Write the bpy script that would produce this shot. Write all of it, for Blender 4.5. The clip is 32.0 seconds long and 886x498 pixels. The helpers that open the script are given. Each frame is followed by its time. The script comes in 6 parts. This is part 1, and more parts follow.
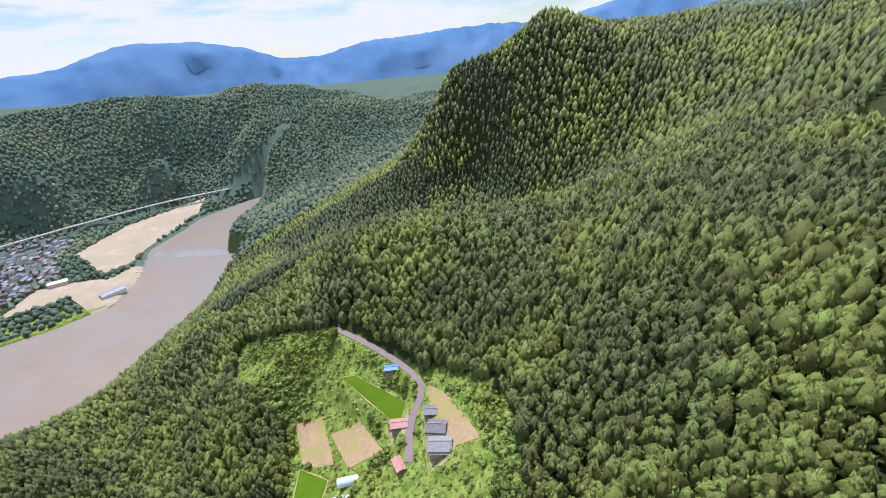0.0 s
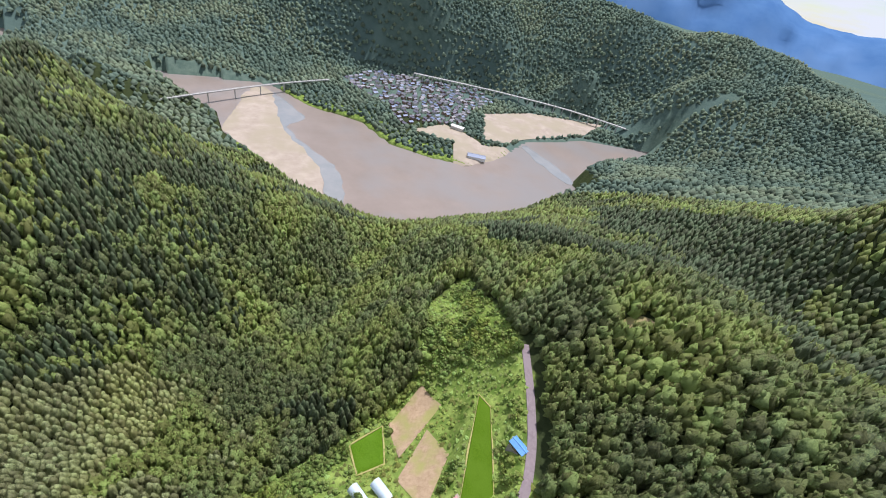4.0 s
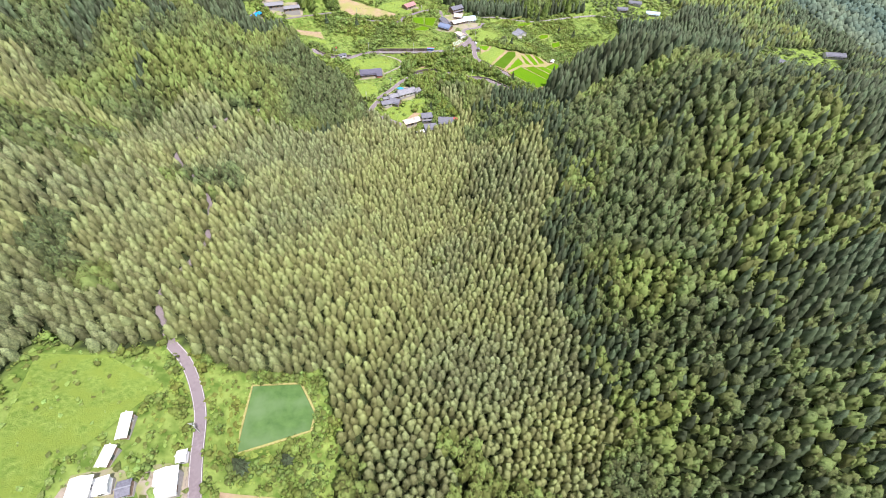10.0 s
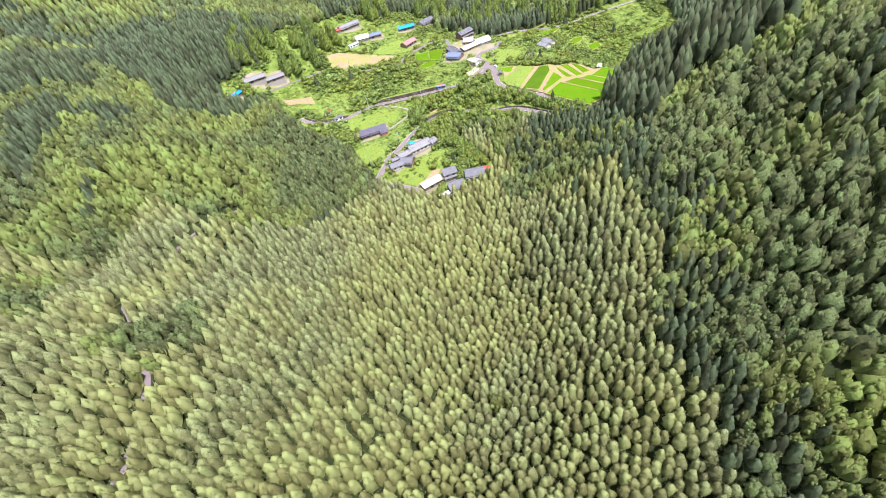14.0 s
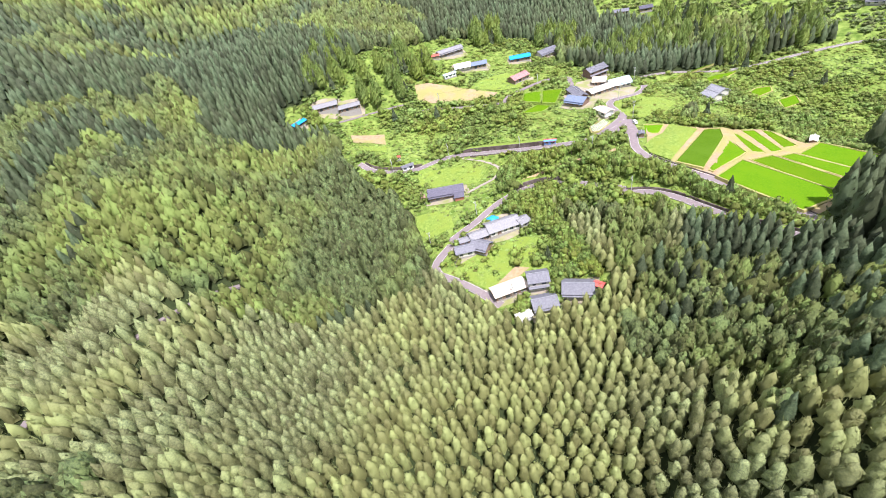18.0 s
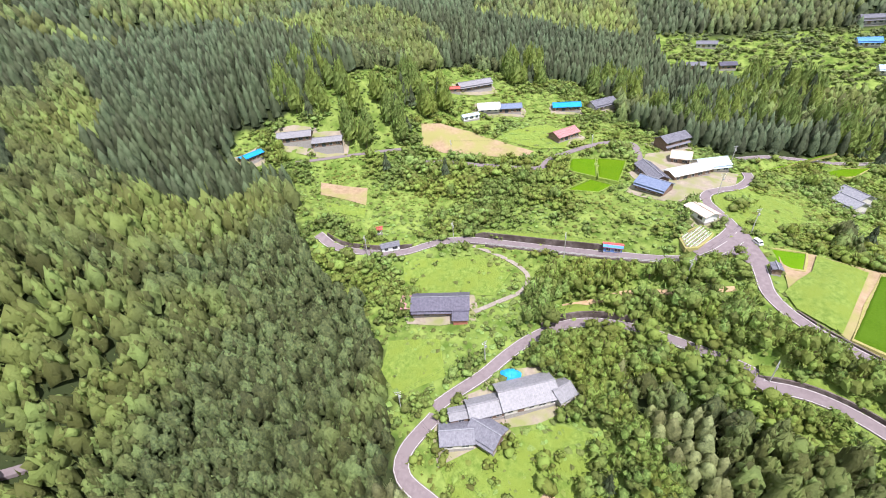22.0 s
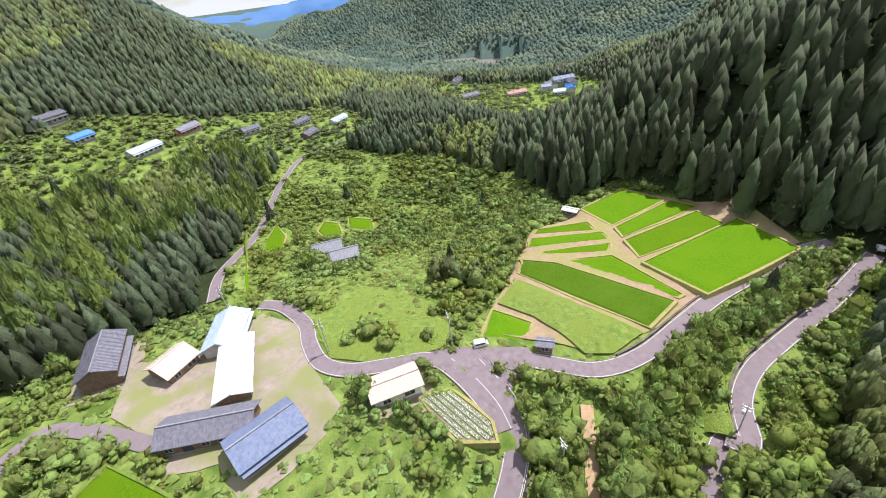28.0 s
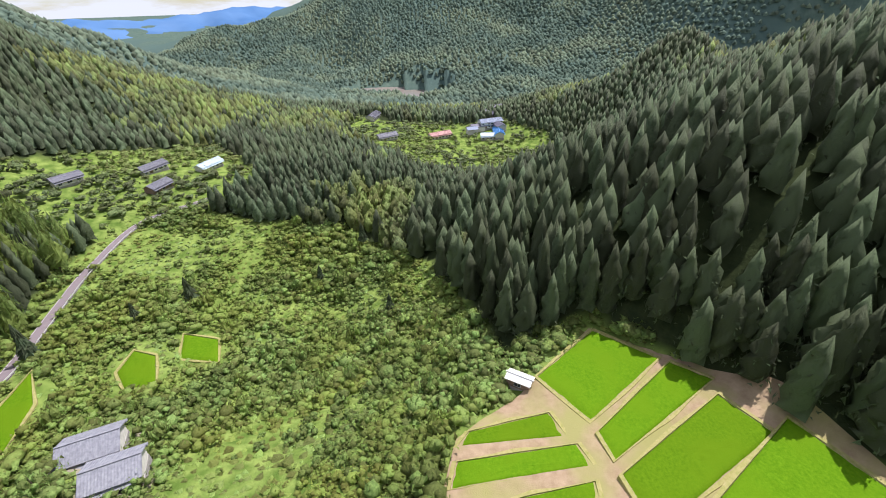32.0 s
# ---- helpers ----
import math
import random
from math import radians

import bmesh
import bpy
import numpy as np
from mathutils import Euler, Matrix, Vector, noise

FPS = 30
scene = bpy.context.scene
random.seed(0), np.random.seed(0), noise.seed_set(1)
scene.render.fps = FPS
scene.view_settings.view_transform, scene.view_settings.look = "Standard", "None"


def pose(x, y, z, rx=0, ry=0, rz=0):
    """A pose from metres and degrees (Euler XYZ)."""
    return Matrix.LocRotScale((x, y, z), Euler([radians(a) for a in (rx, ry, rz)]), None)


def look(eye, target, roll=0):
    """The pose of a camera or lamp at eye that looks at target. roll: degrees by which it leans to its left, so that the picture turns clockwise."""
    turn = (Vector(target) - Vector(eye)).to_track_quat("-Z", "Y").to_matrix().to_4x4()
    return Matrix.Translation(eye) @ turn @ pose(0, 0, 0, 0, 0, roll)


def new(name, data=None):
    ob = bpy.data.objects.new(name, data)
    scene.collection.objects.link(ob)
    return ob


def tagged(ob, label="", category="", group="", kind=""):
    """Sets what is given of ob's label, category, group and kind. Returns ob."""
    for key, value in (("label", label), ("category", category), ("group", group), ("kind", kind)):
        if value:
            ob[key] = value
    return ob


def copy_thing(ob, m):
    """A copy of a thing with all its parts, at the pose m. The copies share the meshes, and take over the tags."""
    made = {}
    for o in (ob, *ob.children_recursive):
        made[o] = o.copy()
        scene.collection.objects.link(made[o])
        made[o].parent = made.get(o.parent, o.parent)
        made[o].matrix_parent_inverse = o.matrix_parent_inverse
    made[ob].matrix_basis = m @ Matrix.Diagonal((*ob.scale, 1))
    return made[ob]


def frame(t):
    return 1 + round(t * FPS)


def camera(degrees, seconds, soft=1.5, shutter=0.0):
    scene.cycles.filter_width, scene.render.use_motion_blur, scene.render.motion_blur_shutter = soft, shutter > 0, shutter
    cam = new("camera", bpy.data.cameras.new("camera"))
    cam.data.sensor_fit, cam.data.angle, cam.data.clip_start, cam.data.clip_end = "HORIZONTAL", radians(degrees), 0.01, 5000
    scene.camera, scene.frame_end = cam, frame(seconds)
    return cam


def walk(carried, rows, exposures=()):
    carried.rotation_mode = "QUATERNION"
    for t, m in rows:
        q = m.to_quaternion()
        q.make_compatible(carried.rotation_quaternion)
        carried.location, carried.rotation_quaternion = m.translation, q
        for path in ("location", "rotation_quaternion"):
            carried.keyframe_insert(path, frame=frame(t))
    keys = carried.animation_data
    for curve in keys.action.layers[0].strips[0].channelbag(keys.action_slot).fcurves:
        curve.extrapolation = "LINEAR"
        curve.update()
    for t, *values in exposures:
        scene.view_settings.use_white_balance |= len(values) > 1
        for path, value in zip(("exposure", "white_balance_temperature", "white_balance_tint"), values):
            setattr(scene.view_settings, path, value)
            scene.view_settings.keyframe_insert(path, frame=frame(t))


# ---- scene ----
EXPOSURES = [(0.0, 0.2, 6150, 14), (4.5, 0.1, 6150, 14), (7.0, 0.22, 6250, 14), (11.0, 0.55, 6250, 14), (13.5, 0.65, 6250, 14), (19.0, 0.75, 6250, 14), (23.0, 0.4, 6250, 14), (25.0, 0.33, 6250, 14), (28.5, 0.25, 6250, 14), (32.0, 0.2, 6250, 14)]
cam = camera(92.0, 32.0, soft=1.0)
walk(cam, [
    (0, look((-2.85, 399.82, 136.60), (14.41, 311.09, 93.83), -5.62)),
    (0.5, look((-6.13, 389.02, 136.78), (17.30, 301.64, 94.15), -2.66)),
    (1, look((-8.15, 377.52, 136.85), (22.19, 292.60, 93.61), 0.99)),
    (1.5, look((-8.84, 366.01, 136.83), (28.85, 284.91, 92.08), 4.96)),
    (2, look((-8.73, 355.13, 137.69), (36.23, 279.25, 90.56), 8.56)),
    (2.5, look((-7.42, 344.00, 138.10), (44.52, 274.62, 88.22), 11.26)),
    (4.5, look((13.41, 304.71, 135.49), (87.60, 273.00, 76.41), 11.27)),
    (5, look((20.76, 295.06, 135.08), (98.59, 277.44, 74.82), 8.62)),
    (5.5, look((30.25, 287.13, 131.61), (108.68, 288.79, 69.59), 7.50)),
    (6, look((41.71, 279.21, 130.09), (115.82, 299.78, 66.18), 5.87)),
    (6.5, look((53.40, 276.73, 127.13), (120.11, 312.92, 62.02), 5.05)),
    (7, look((63.69, 277.17, 124.54), (120.99, 325.42, 58.28), 4.93)),
    (7.5, look((73.81, 281.08, 122.26), (121.38, 337.30, 54.60), 5.45)),
    (8, look((84.76, 285.23, 120.62), (122.79, 346.72, 51.54), 5.72)),
    (8.5, look((94.81, 290.51, 119.14), (122.49, 355.91, 48.74), 6.30)),
    (9, look((102.13, 298.41, 116.62), (125.07, 363.84, 44.56), 5.96)),
    (9.5, look((109.14, 306.94, 112.92), (127.48, 372.53, 39.70), 5.21)),
    (10, look((115.08, 317.43, 109.35), (130.10, 383.31, 35.63), 3.40)),
    (10.5, look((119.67, 328.17, 104.63), (132.23, 394.48, 30.84), 1.20)),
    (11, look((124.21, 339.68, 99.89), (134.49, 406.67, 26.37), -1.58)),
    (11.5, look((127.23, 351.10, 94.76), (135.96, 419.18, 22.03), -4.26)),
    (12, look((129.76, 362.85, 89.94), (137.31, 431.97, 18.07), -6.65)),
    (12.5, look((132.48, 375.21, 84.83), (139.04, 445.30, 13.80), -8.87)),
    (13, look((135.20, 387.62, 79.46), (140.99, 458.69, 9.35), -10.77)),
    (13.5, look((138.21, 400.31, 74.18), (143.01, 472.33, 4.97), -12.49)),
    (14, look((141.10, 412.73, 68.81), (144.93, 485.85, 0.69), -13.87)),
    (14.5, look((144.06, 425.68, 63.57), (146.75, 499.87, -3.43), -15.32)),
    (16.5, look((153.07, 478.95, 52.93), (148.52, 555.58, -11.16), -18.45)),
    (17, look((156.42, 491.25, 48.48), (148.46, 568.63, -14.37), -17.77)),
    (17.5, look((159.77, 503.65, 44.35), (147.68, 581.44, -17.32), -16.22)),
    (18, look((161.97, 516.26, 40.12), (145.62, 594.21, -20.35), -13.76)),
    (18.5, look((163.48, 528.30, 36.75), (143.42, 606.08, -22.81), -11.29)),
    (19, look((164.67, 540.87, 33.52), (140.75, 618.29, -25.08), -8.67)),
    (19.5, look((163.72, 553.50, 30.44), (136.84, 630.59, -27.30), -6.05)),
    (20, look((162.61, 566.17, 27.66), (136.65, 644.01, -29.49), -5.95)),
    (20.5, look((160.45, 578.63, 25.22), (135.81, 657.28, -31.40), -5.71)),
    (21, look((157.77, 590.61, 22.92), (135.60, 670.28, -33.31), -5.55)),
    (21.5, look((154.20, 602.90, 21.47), (135.54, 683.46, -34.77), -5.27)),
    (22, look((151.82, 615.54, 20.40), (136.18, 696.53, -36.14), -5.35)),
    (22.5, look((150.23, 627.82, 18.69), (137.62, 709.28, -37.92), -5.21)),
    (23, look((149.63, 639.86, 17.20), (140.10, 721.53, -39.72), -4.94)),
    (23.5, look((148.24, 651.78, 16.07), (143.24, 733.48, -41.38), -4.21)),
    (24, look((146.91, 663.75, 14.55), (146.83, 745.29, -43.34), -3.43)),
    (24.5, look((145.74, 675.27, 13.54), (152.49, 756.09, -44.96), -2.74)),
    (25, look((144.05, 687.51, 11.45), (164.73, 765.51, -47.61), -1.78)),
    (25.5, look((144.60, 699.63, 9.11), (179.96, 772.07, -50.07), -1.94)),
    (26, look((146.43, 711.12, 6.98), (195.59, 775.40, -51.77), -1.92)),
    (26.5, look((148.78, 722.18, 6.33), (210.72, 774.76, -51.96), -2.41)),
    (28.5, look((173.52, 748.53, 2.41), (258.06, 747.39, -50.99), -9.99)),
    (29, look((182.76, 751.23, 2.38), (265.96, 737.76, -51.43), -10.75)),
    (29.5, look((192.68, 751.99, 2.20), (273.66, 729.62, -52.04), -10.18)),
    (30, look((202.48, 750.91, 1.73), (282.03, 723.57, -52.36), -8.73)),
    (30.5, look((211.77, 748.16, 1.35), (292.34, 722.17, -51.87), -7.59)),
    (31, look((220.58, 744.45, 1.16), (303.03, 723.00, -51.19), -5.86)),
    (31.5, look((230.42, 740.46, -0.13), (314.71, 724.69, -51.58), -3.91)),
    (32, look((240.09, 736.52, -0.97), (326.13, 731.66, -51.69), -2.00)),
], EXPOSURES)

# ---- daylight ----
SUN_AZ, SUN_EL = math.radians(-53.0), math.radians(63.0)
sun_dir = Vector((math.cos(SUN_AZ) * math.cos(SUN_EL), math.sin(SUN_AZ) * math.cos(SUN_EL), math.sin(SUN_EL)))
sun_data = bpy.data.lights.new("sun", "SUN")
sun_data.energy, sun_data.angle, sun_data.color = 5.0, math.radians(0.6), (1.0, 0.955, 0.915)
sun = new("sun", sun_data)
sun.matrix_world = look(sun_dir * 500, (0, 0, 0))

world = bpy.data.worlds.new("sky")
world.use_nodes = True
scene.world = world
wn, wl = world.node_tree.nodes, world.node_tree.links
wn.clear()
w_out, w_bg, w_sky = wn.new("ShaderNodeOutputWorld"), wn.new("ShaderNodeBackground"), wn.new("ShaderNodeTexSky")
w_sky.sky_type, w_sky.sun_disc, w_sky.sun_elevation, w_sky.sun_rotation = "NISHITA", False, SUN_EL, math.radians(90) - SUN_AZ
w_co, w_noise, w_ramp, w_mix = wn.new("ShaderNodeTexCoord"), wn.new("ShaderNodeTexNoise"), wn.new("ShaderNodeValToRGB"), wn.new("ShaderNodeMixRGB")
w_map = wn.new("ShaderNodeMapping")
w_sky.air_density, w_sky.dust_density, w_sky.ozone_density = 1.0, 0.25, 2.5
w_map.inputs["Scale"].default_value = (2.4, 2.4, 13.0)
w_noise.inputs["Scale"].default_value, w_noise.inputs["Detail"].default_value, w_noise.inputs["Roughness"].default_value = 2.3, 8.0, 0.6
w_ramp.color_ramp.elements[0].position, w_ramp.color_ramp.elements[1].position = 0.38, 0.54
w_mix.inputs["Color2"].default_value = (7.6, 7.9, 8.5, 1)
wl.new(w_co.outputs["Generated"], w_map.inputs["Vector"])
wl.new(w_map.outputs["Vector"], w_noise.inputs["Vector"])
wl.new(w_noise.outputs["Fac"], w_ramp.inputs["Fac"])
wl.new(w_ramp.outputs["Color"], w_mix.inputs["Fac"])
wl.new(w_sky.outputs["Color"], w_mix.inputs["Color1"])
wl.new(w_mix.outputs["Color"], w_bg.inputs["Color"])
w_bg.inputs["Strength"].default_value = 0.10
wl.new(w_bg.outputs["Background"], w_out.inputs["Surface"])


# ---- materials ----
def mat(name, c1, c2=None, scale=0.5, rough=0.8, bump=0.0, bump_scale=4.0, metal=0.0, spread=0.0, island=0.0, c3=None, big=0.03, leafy=0.0, spec=0.3):
    """Two-scale noise colour, bump, and variation from piece to piece."""
    m = bpy.data.materials.new(name)
    m.use_nodes = True
    n, l = m.node_tree.nodes, m.node_tree.links
    b = n["Principled BSDF"]
    b.inputs["Roughness"].default_value, b.inputs["Metallic"].default_value = rough, metal
    b.inputs["Specular IOR Level"].default_value = spec
    geo = n.new("ShaderNodeNewGeometry")
    fine, wide = n.new("ShaderNodeTexNoise"), n.new("ShaderNodeTexNoise")
    fine.inputs["Scale"].default_value, fine.inputs["Detail"].default_value, fine.inputs["Roughness"].default_value = scale, 6.0, 0.65
    wide.inputs["Scale"].default_value, wide.inputs["Detail"].default_value = big, 3.0
    l.new(geo.outputs["Position"], fine.inputs["Vector"])
    l.new(geo.outputs["Position"], wide.inputs["Vector"])
    ramp = n.new("ShaderNodeValToRGB")
    ramp.color_ramp.elements[0].position, ramp.color_ramp.elements[1].position = 0.32, 0.68
    ramp.color_ramp.elements[0].color = (*c1, 1)
    ramp.color_ramp.elements[1].color = (*(c2 or c1), 1)
    l.new(fine.outputs["Fac"], ramp.inputs["Fac"])
    colour = ramp.outputs["Color"]
    if c3:
        wr, mx = n.new("ShaderNodeValToRGB"), n.new("ShaderNodeMixRGB")
        wr.color_ramp.elements[0].position, wr.color_ramp.elements[1].position = 0.42, 0.62
        l.new(wide.outputs["Fac"], wr.inputs["Fac"])
        l.new(wr.outputs["Color"], mx.inputs["Fac"])
        l.new(colour, mx.inputs["Color1"])
        mx.inputs["Color2"].default_value = (*c3, 1)
        colour = mx.outputs["Color"]
    if spread or island:
        hsv = n.new("ShaderNodeHueSaturation")
        if island:
            src = geo.outputs["Random Per Island"]
        else:
            src = n.new("ShaderNodeObjectInfo").outputs["Random"]
        amount = island or spread
        mr, mh = n.new("ShaderNodeMapRange"), n.new("ShaderNodeMapRange")
        mr.inputs["To Min"].default_value, mr.inputs["To Max"].default_value = 1 - amount, 1 + amount
        mh.inputs["To Min"].default_value, mh.inputs["To Max"].default_value = 0.5 - amount * 0.05, 0.5 + amount * 0.04
        l.new(src, mr.inputs["Value"])
        l.new(src, mh.inputs["Value"])
        l.new(mr.outputs["Result"], hsv.inputs["Value"])
        l.new(mh.outputs["Result"], hsv.inputs["Hue"])
        l.new(colour, hsv.inputs["Color"])
        colour = hsv.outputs["Color"]
    l.new(colour, b.inputs["Base Color"])
    if bump:
        bn, bt = n.new("ShaderNodeBump"), n.new("ShaderNodeTexNoise")
        bt.inputs["Scale"].default_value, bt.inputs["Detail"].default_value, bt.inputs["Roughness"].default_value = bump_scale, 5.0, 0.7
        bn.inputs["Strength"].default_value, bn.inputs["Distance"].default_value = min(bump, 1.0), max(bump, 0.1)
        l.new(geo.outputs["Position"], bt.inputs["Vector"])
        l.new(bt.outputs["Fac"], bn.inputs["Height"])
        l.new(bn.outputs["Normal"], b.inputs["Normal"])
    if leafy:
        tr, ms = n.new("ShaderNodeBsdfTranslucent"), n.new("ShaderNodeMixShader")
        l.new(colour, tr.inputs["Color"])
        ms.inputs["Fac"].default_value = leafy
        l.new(b.outputs["BSDF"], ms.inputs[1])
        l.new(tr.outputs["BSDF"], ms.inputs[2])
        l.new(ms.outputs["Shader"], n["Material Output"].inputs["Surface"])
    return m


M = {}
M["cedar"] = mat("cedar_foliage", (0.045, 0.070, 0.038), (0.135, 0.170, 0.088), 1.5, 0.7, 0.7, 1.9, island=0.45, c3=(0.090, 0.115, 0.056), big=0.012, leafy=0.15, spec=0.3)
M["cypress"] = mat("cypress_foliage", (0.108, 0.128, 0.060), (0.355, 0.385, 0.175), 1.5, 0.6, 0.8, 1.9, island=0.38, c3=(0.295, 0.315, 0.118), big=0.014, leafy=0.15, spec=0.35)
M["broadleaf"] = mat("broadleaf_foliage", (0.050, 0.074, 0.032), (0.200, 0.240, 0.090), 1.2, 0.65, 0.9, 1.5, island=0.48, c3=(0.205, 0.250, 0.066), big=0.02, leafy=0.15, spec=0.3)
M["thicket"] = mat("thicket_foliage", (0.095, 0.155, 0.035), (0.26, 0.335, 0.090), 1.6, 0.65, 0.7, 2.2, island=0.42, c3=(0.235, 0.295, 0.060), big=0.04, leafy=0.28, spec=0.3)
M["bush"] = mat("bush_foliage", (0.16, 0.24, 0.060), (0.32, 0.41, 0.12), 1.8, 0.65, 0.6, 2.4, island=0.5, c3=(0.25, 0.30, 0.06), big=0.03, leafy=0.34, spec=0.3)
M["bark"] = mat("bark", (0.09, 0.065, 0.045), (0.16, 0.12, 0.09), 3.0, 0.9, 0.3, 8.0)
M["rice"] = mat("rice_leaves", (0.10, 0.235, 0.005), (0.17, 0.325, 0.010), 1.6, 0.7, 0.5, 5.0, c3=(0.15, 0.29, 0.008), big=0.12, spread=0.12, leafy=0.25, spec=0.04)
M["ricedark"] = mat("rice_leaves_dark", (0.075, 0.17, 0.008), (0.125, 0.235, 0.014), 1.6, 0.7, 0.5, 5.0, c3=(0.115, 0.225, 0.016), big=0.1, spread=0.12, leafy=0.25, spec=0.04)
M["meadow"] = mat("meadow_grass", (0.14, 0.235, 0.03), (0.31, 0.40, 0.085), 0.7, 0.8, 0.8, 2.4, c3=(0.24, 0.32, 0.05), big=0.16, leafy=0.1)
M["soil"] = mat("dry_soil", (0.28, 0.195, 0.12), (0.41, 0.30, 0.195), 0.5, 0.95, 0.4, 4.0, c3=(0.29, 0.27, 0.10), big=0.08)
M["crop"] = mat("crop_soil", (0.20, 0.16, 0.11), (0.30, 0.24, 0.17), 0.8, 0.95, 0.3, 5.0)
M["pond"] = mat("young_rice_water", (0.06, 0.12, 0.03), (0.10, 0.18, 0.05), 0.25, 0.35, 0.1, 2.0, c3=(0.12, 0.19, 0.075), big=0.08)
M["bund"] = mat("dry_grass_bund", (0.26, 0.26, 0.07), (0.40, 0.34, 0.15), 1.2, 0.9, 0.4, 5.0)
M["asphalt"] = mat("worn_asphalt", (0.175, 0.138, 0.148), (0.255, 0.208, 0.22), 0.7, 0.9, 0.1, 12.0, c3=(0.22, 0.18, 0.19), big=0.15)
M["track"] = mat("track_earth", (0.42, 0.27, 0.15), (0.52, 0.37, 0.23), 0.9, 0.95, 0.3, 6.0)
M["path"] = mat("path_concrete", (0.24, 0.205, 0.175), (0.36, 0.31, 0.27), 0.9, 0.9, 0.15, 7.0)
M["yard"] = mat("trodden_yard", (0.26, 0.215, 0.17), (0.38, 0.32, 0.26), 0.6, 0.95, 0.2, 5.0, c3=(0.24, 0.25, 0.10), big=0.15)
M["line"] = mat("road_paint", (0.48, 0.46, 0.45), (0.62, 0.60, 0.58), 3.0, 0.7)
M["concrete"] = mat("stained_concrete", (0.11, 0.085, 0.078), (0.24, 0.20, 0.185), 0.8, 0.9, 0.25, 3.0, c3=(0.09, 0.068, 0.06), big=0.25)
M["steel"] = mat("galvanised_steel", (0.62, 0.63, 0.65), (0.72, 0.73, 0.74), 4.0, 0.4, metal=0.6)
M["pole"] = mat("pole_concrete", (0.42, 0.41, 0.40), (0.52, 0.51, 0.50), 5.0, 0.85)
M["wire"] = mat("black_wire", (0.03, 0.03, 0.03), None, 1, 0.6)
M["white"] = mat("white_metal", (0.72, 0.73, 0.75), (0.80, 0.80, 0.80), 0.6, 0.45, spread=0.06)
M["plaster"] = mat("old_plaster", (0.52, 0.49, 0.44), (0.66, 0.63, 0.58), 0.8, 0.9, 0.1, 6.0, spread=0.1)
M["wood"] = mat("weathered_boards", (0.17, 0.11, 0.08), (0.30, 0.21, 0.16), 1.5, 0.85, 0.2, 8.0, spread=0.15)
M["blue"] = mat("blue_painted_boards", (0.10, 0.20, 0.50), (0.16, 0.28, 0.58), 1.5, 0.7, spread=0.1)
M["redwall"] = mat("red_earth_wall", (0.42, 0.16, 0.11), (0.52, 0.24, 0.17), 1.0, 0.85, spread=0.1)
M["glass"] = mat("window_glass", (0.03, 0.035, 0.045), (0.06, 0.07, 0.085), 0.8, 0.12, spec=0.6)
M["base"] = mat("foundation_stone", (0.28, 0.26, 0.25), (0.40, 0.37, 0.35), 1.5, 0.9, 0.2, 5.0)
ROOFS = {"tarp": ((0.01, 0.26, 0.68), (0.03, 0.36, 0.80), 0.45, "bright blue tarpaulin"), "metal": ((0.20, 0.195, 0.215), (0.31, 0.30, 0.325), 0.5, "pale grey sheet-metal"),
         "redmetal": ((0.45, 0.08, 0.07), (0.58, 0.14, 0.12), 0.6, "faded red metal"), "white": ((0.70, 0.68, 0.66), (0.82, 0.80, 0.78), 0.5, "white metal"),
         "blueslate": ((0.13, 0.17, 0.28), (0.22, 0.26, 0.37), 0.5, "blue-grey tiled"), "paleblue": ((0.45, 0.56, 0.66), (0.60, 0.69, 0.77), 0.5, "pale blue metal"),
         "rosemetal": ((0.40, 0.20, 0.20), (0.52, 0.29, 0.28), 0.6, "dusty rose metal"), "slate": ((0.12, 0.12, 0.15), (0.22, 0.215, 0.25), 0.55, "grey tiled"),
         "beige": ((0.55, 0.45, 0.38), (0.68, 0.58, 0.50), 0.6, "beige metal"), "paleslate": ((0.20, 0.20, 0.235), (0.33, 0.33, 0.365), 0.55, "silver-grey tiled"),
         "darkslate": ((0.075, 0.07, 0.10), (0.15, 0.14, 0.19), 0.5, "dark slate-grey tiled"), "redblue": ((0.55, 0.10, 0.10), (0.64, 0.18, 0.16), 0.6, "faded red metal"),
         "blueroof": ((0.08, 0.25, 0.62), (0.16, 0.36, 0.70), 0.5, "blue metal")}
for key, (a, b_, r_, _) in ROOFS.items():
    M["roof_" + key] = mat("roof_" + key, a, b_, 1.3, r_, 0.12, 5.0, spread=0.1)
M["river"] = mat("muddy_water", (0.215, 0.175, 0.150), (0.26, 0.212, 0.185), 0.02, 0.28, 0.03, 0.35, c3=(0.225, 0.205, 0.195), big=0.009)
M["channel"] = mat("clear_channel", (0.20, 0.215, 0.225), (0.27, 0.27, 0.27), 0.03, 0.15, 0.03, 0.4)
M["sand"] = mat("river_sand", (0.31, 0.255, 0.21), (0.41, 0.345, 0.285), 0.06, 0.95, 0.2, 1.0, c3=(0.32, 0.275, 0.205), big=0.02)
# blue of the far ring is aerial haze put into the base colour
M["haze"] = mat("far_mountain_painted_haze", (0.070, 0.155, 0.33), (0.095, 0.195, 0.38), 0.006, 1.0, 0, c3=(0.115, 0.215, 0.40), big=0.0022, spec=0.0)
# far crowns: pale bluish base colour carries painted aerial haze
M["distant"] = mat("distant_forest_hazed", (0.095, 0.145, 0.118), (0.165, 0.220, 0.165), 0.05, 0.9, 0.5, 0.12, island=0.3, c3=(0.195, 0.240, 0.160), big=0.007, leafy=0.25, spec=0.05)
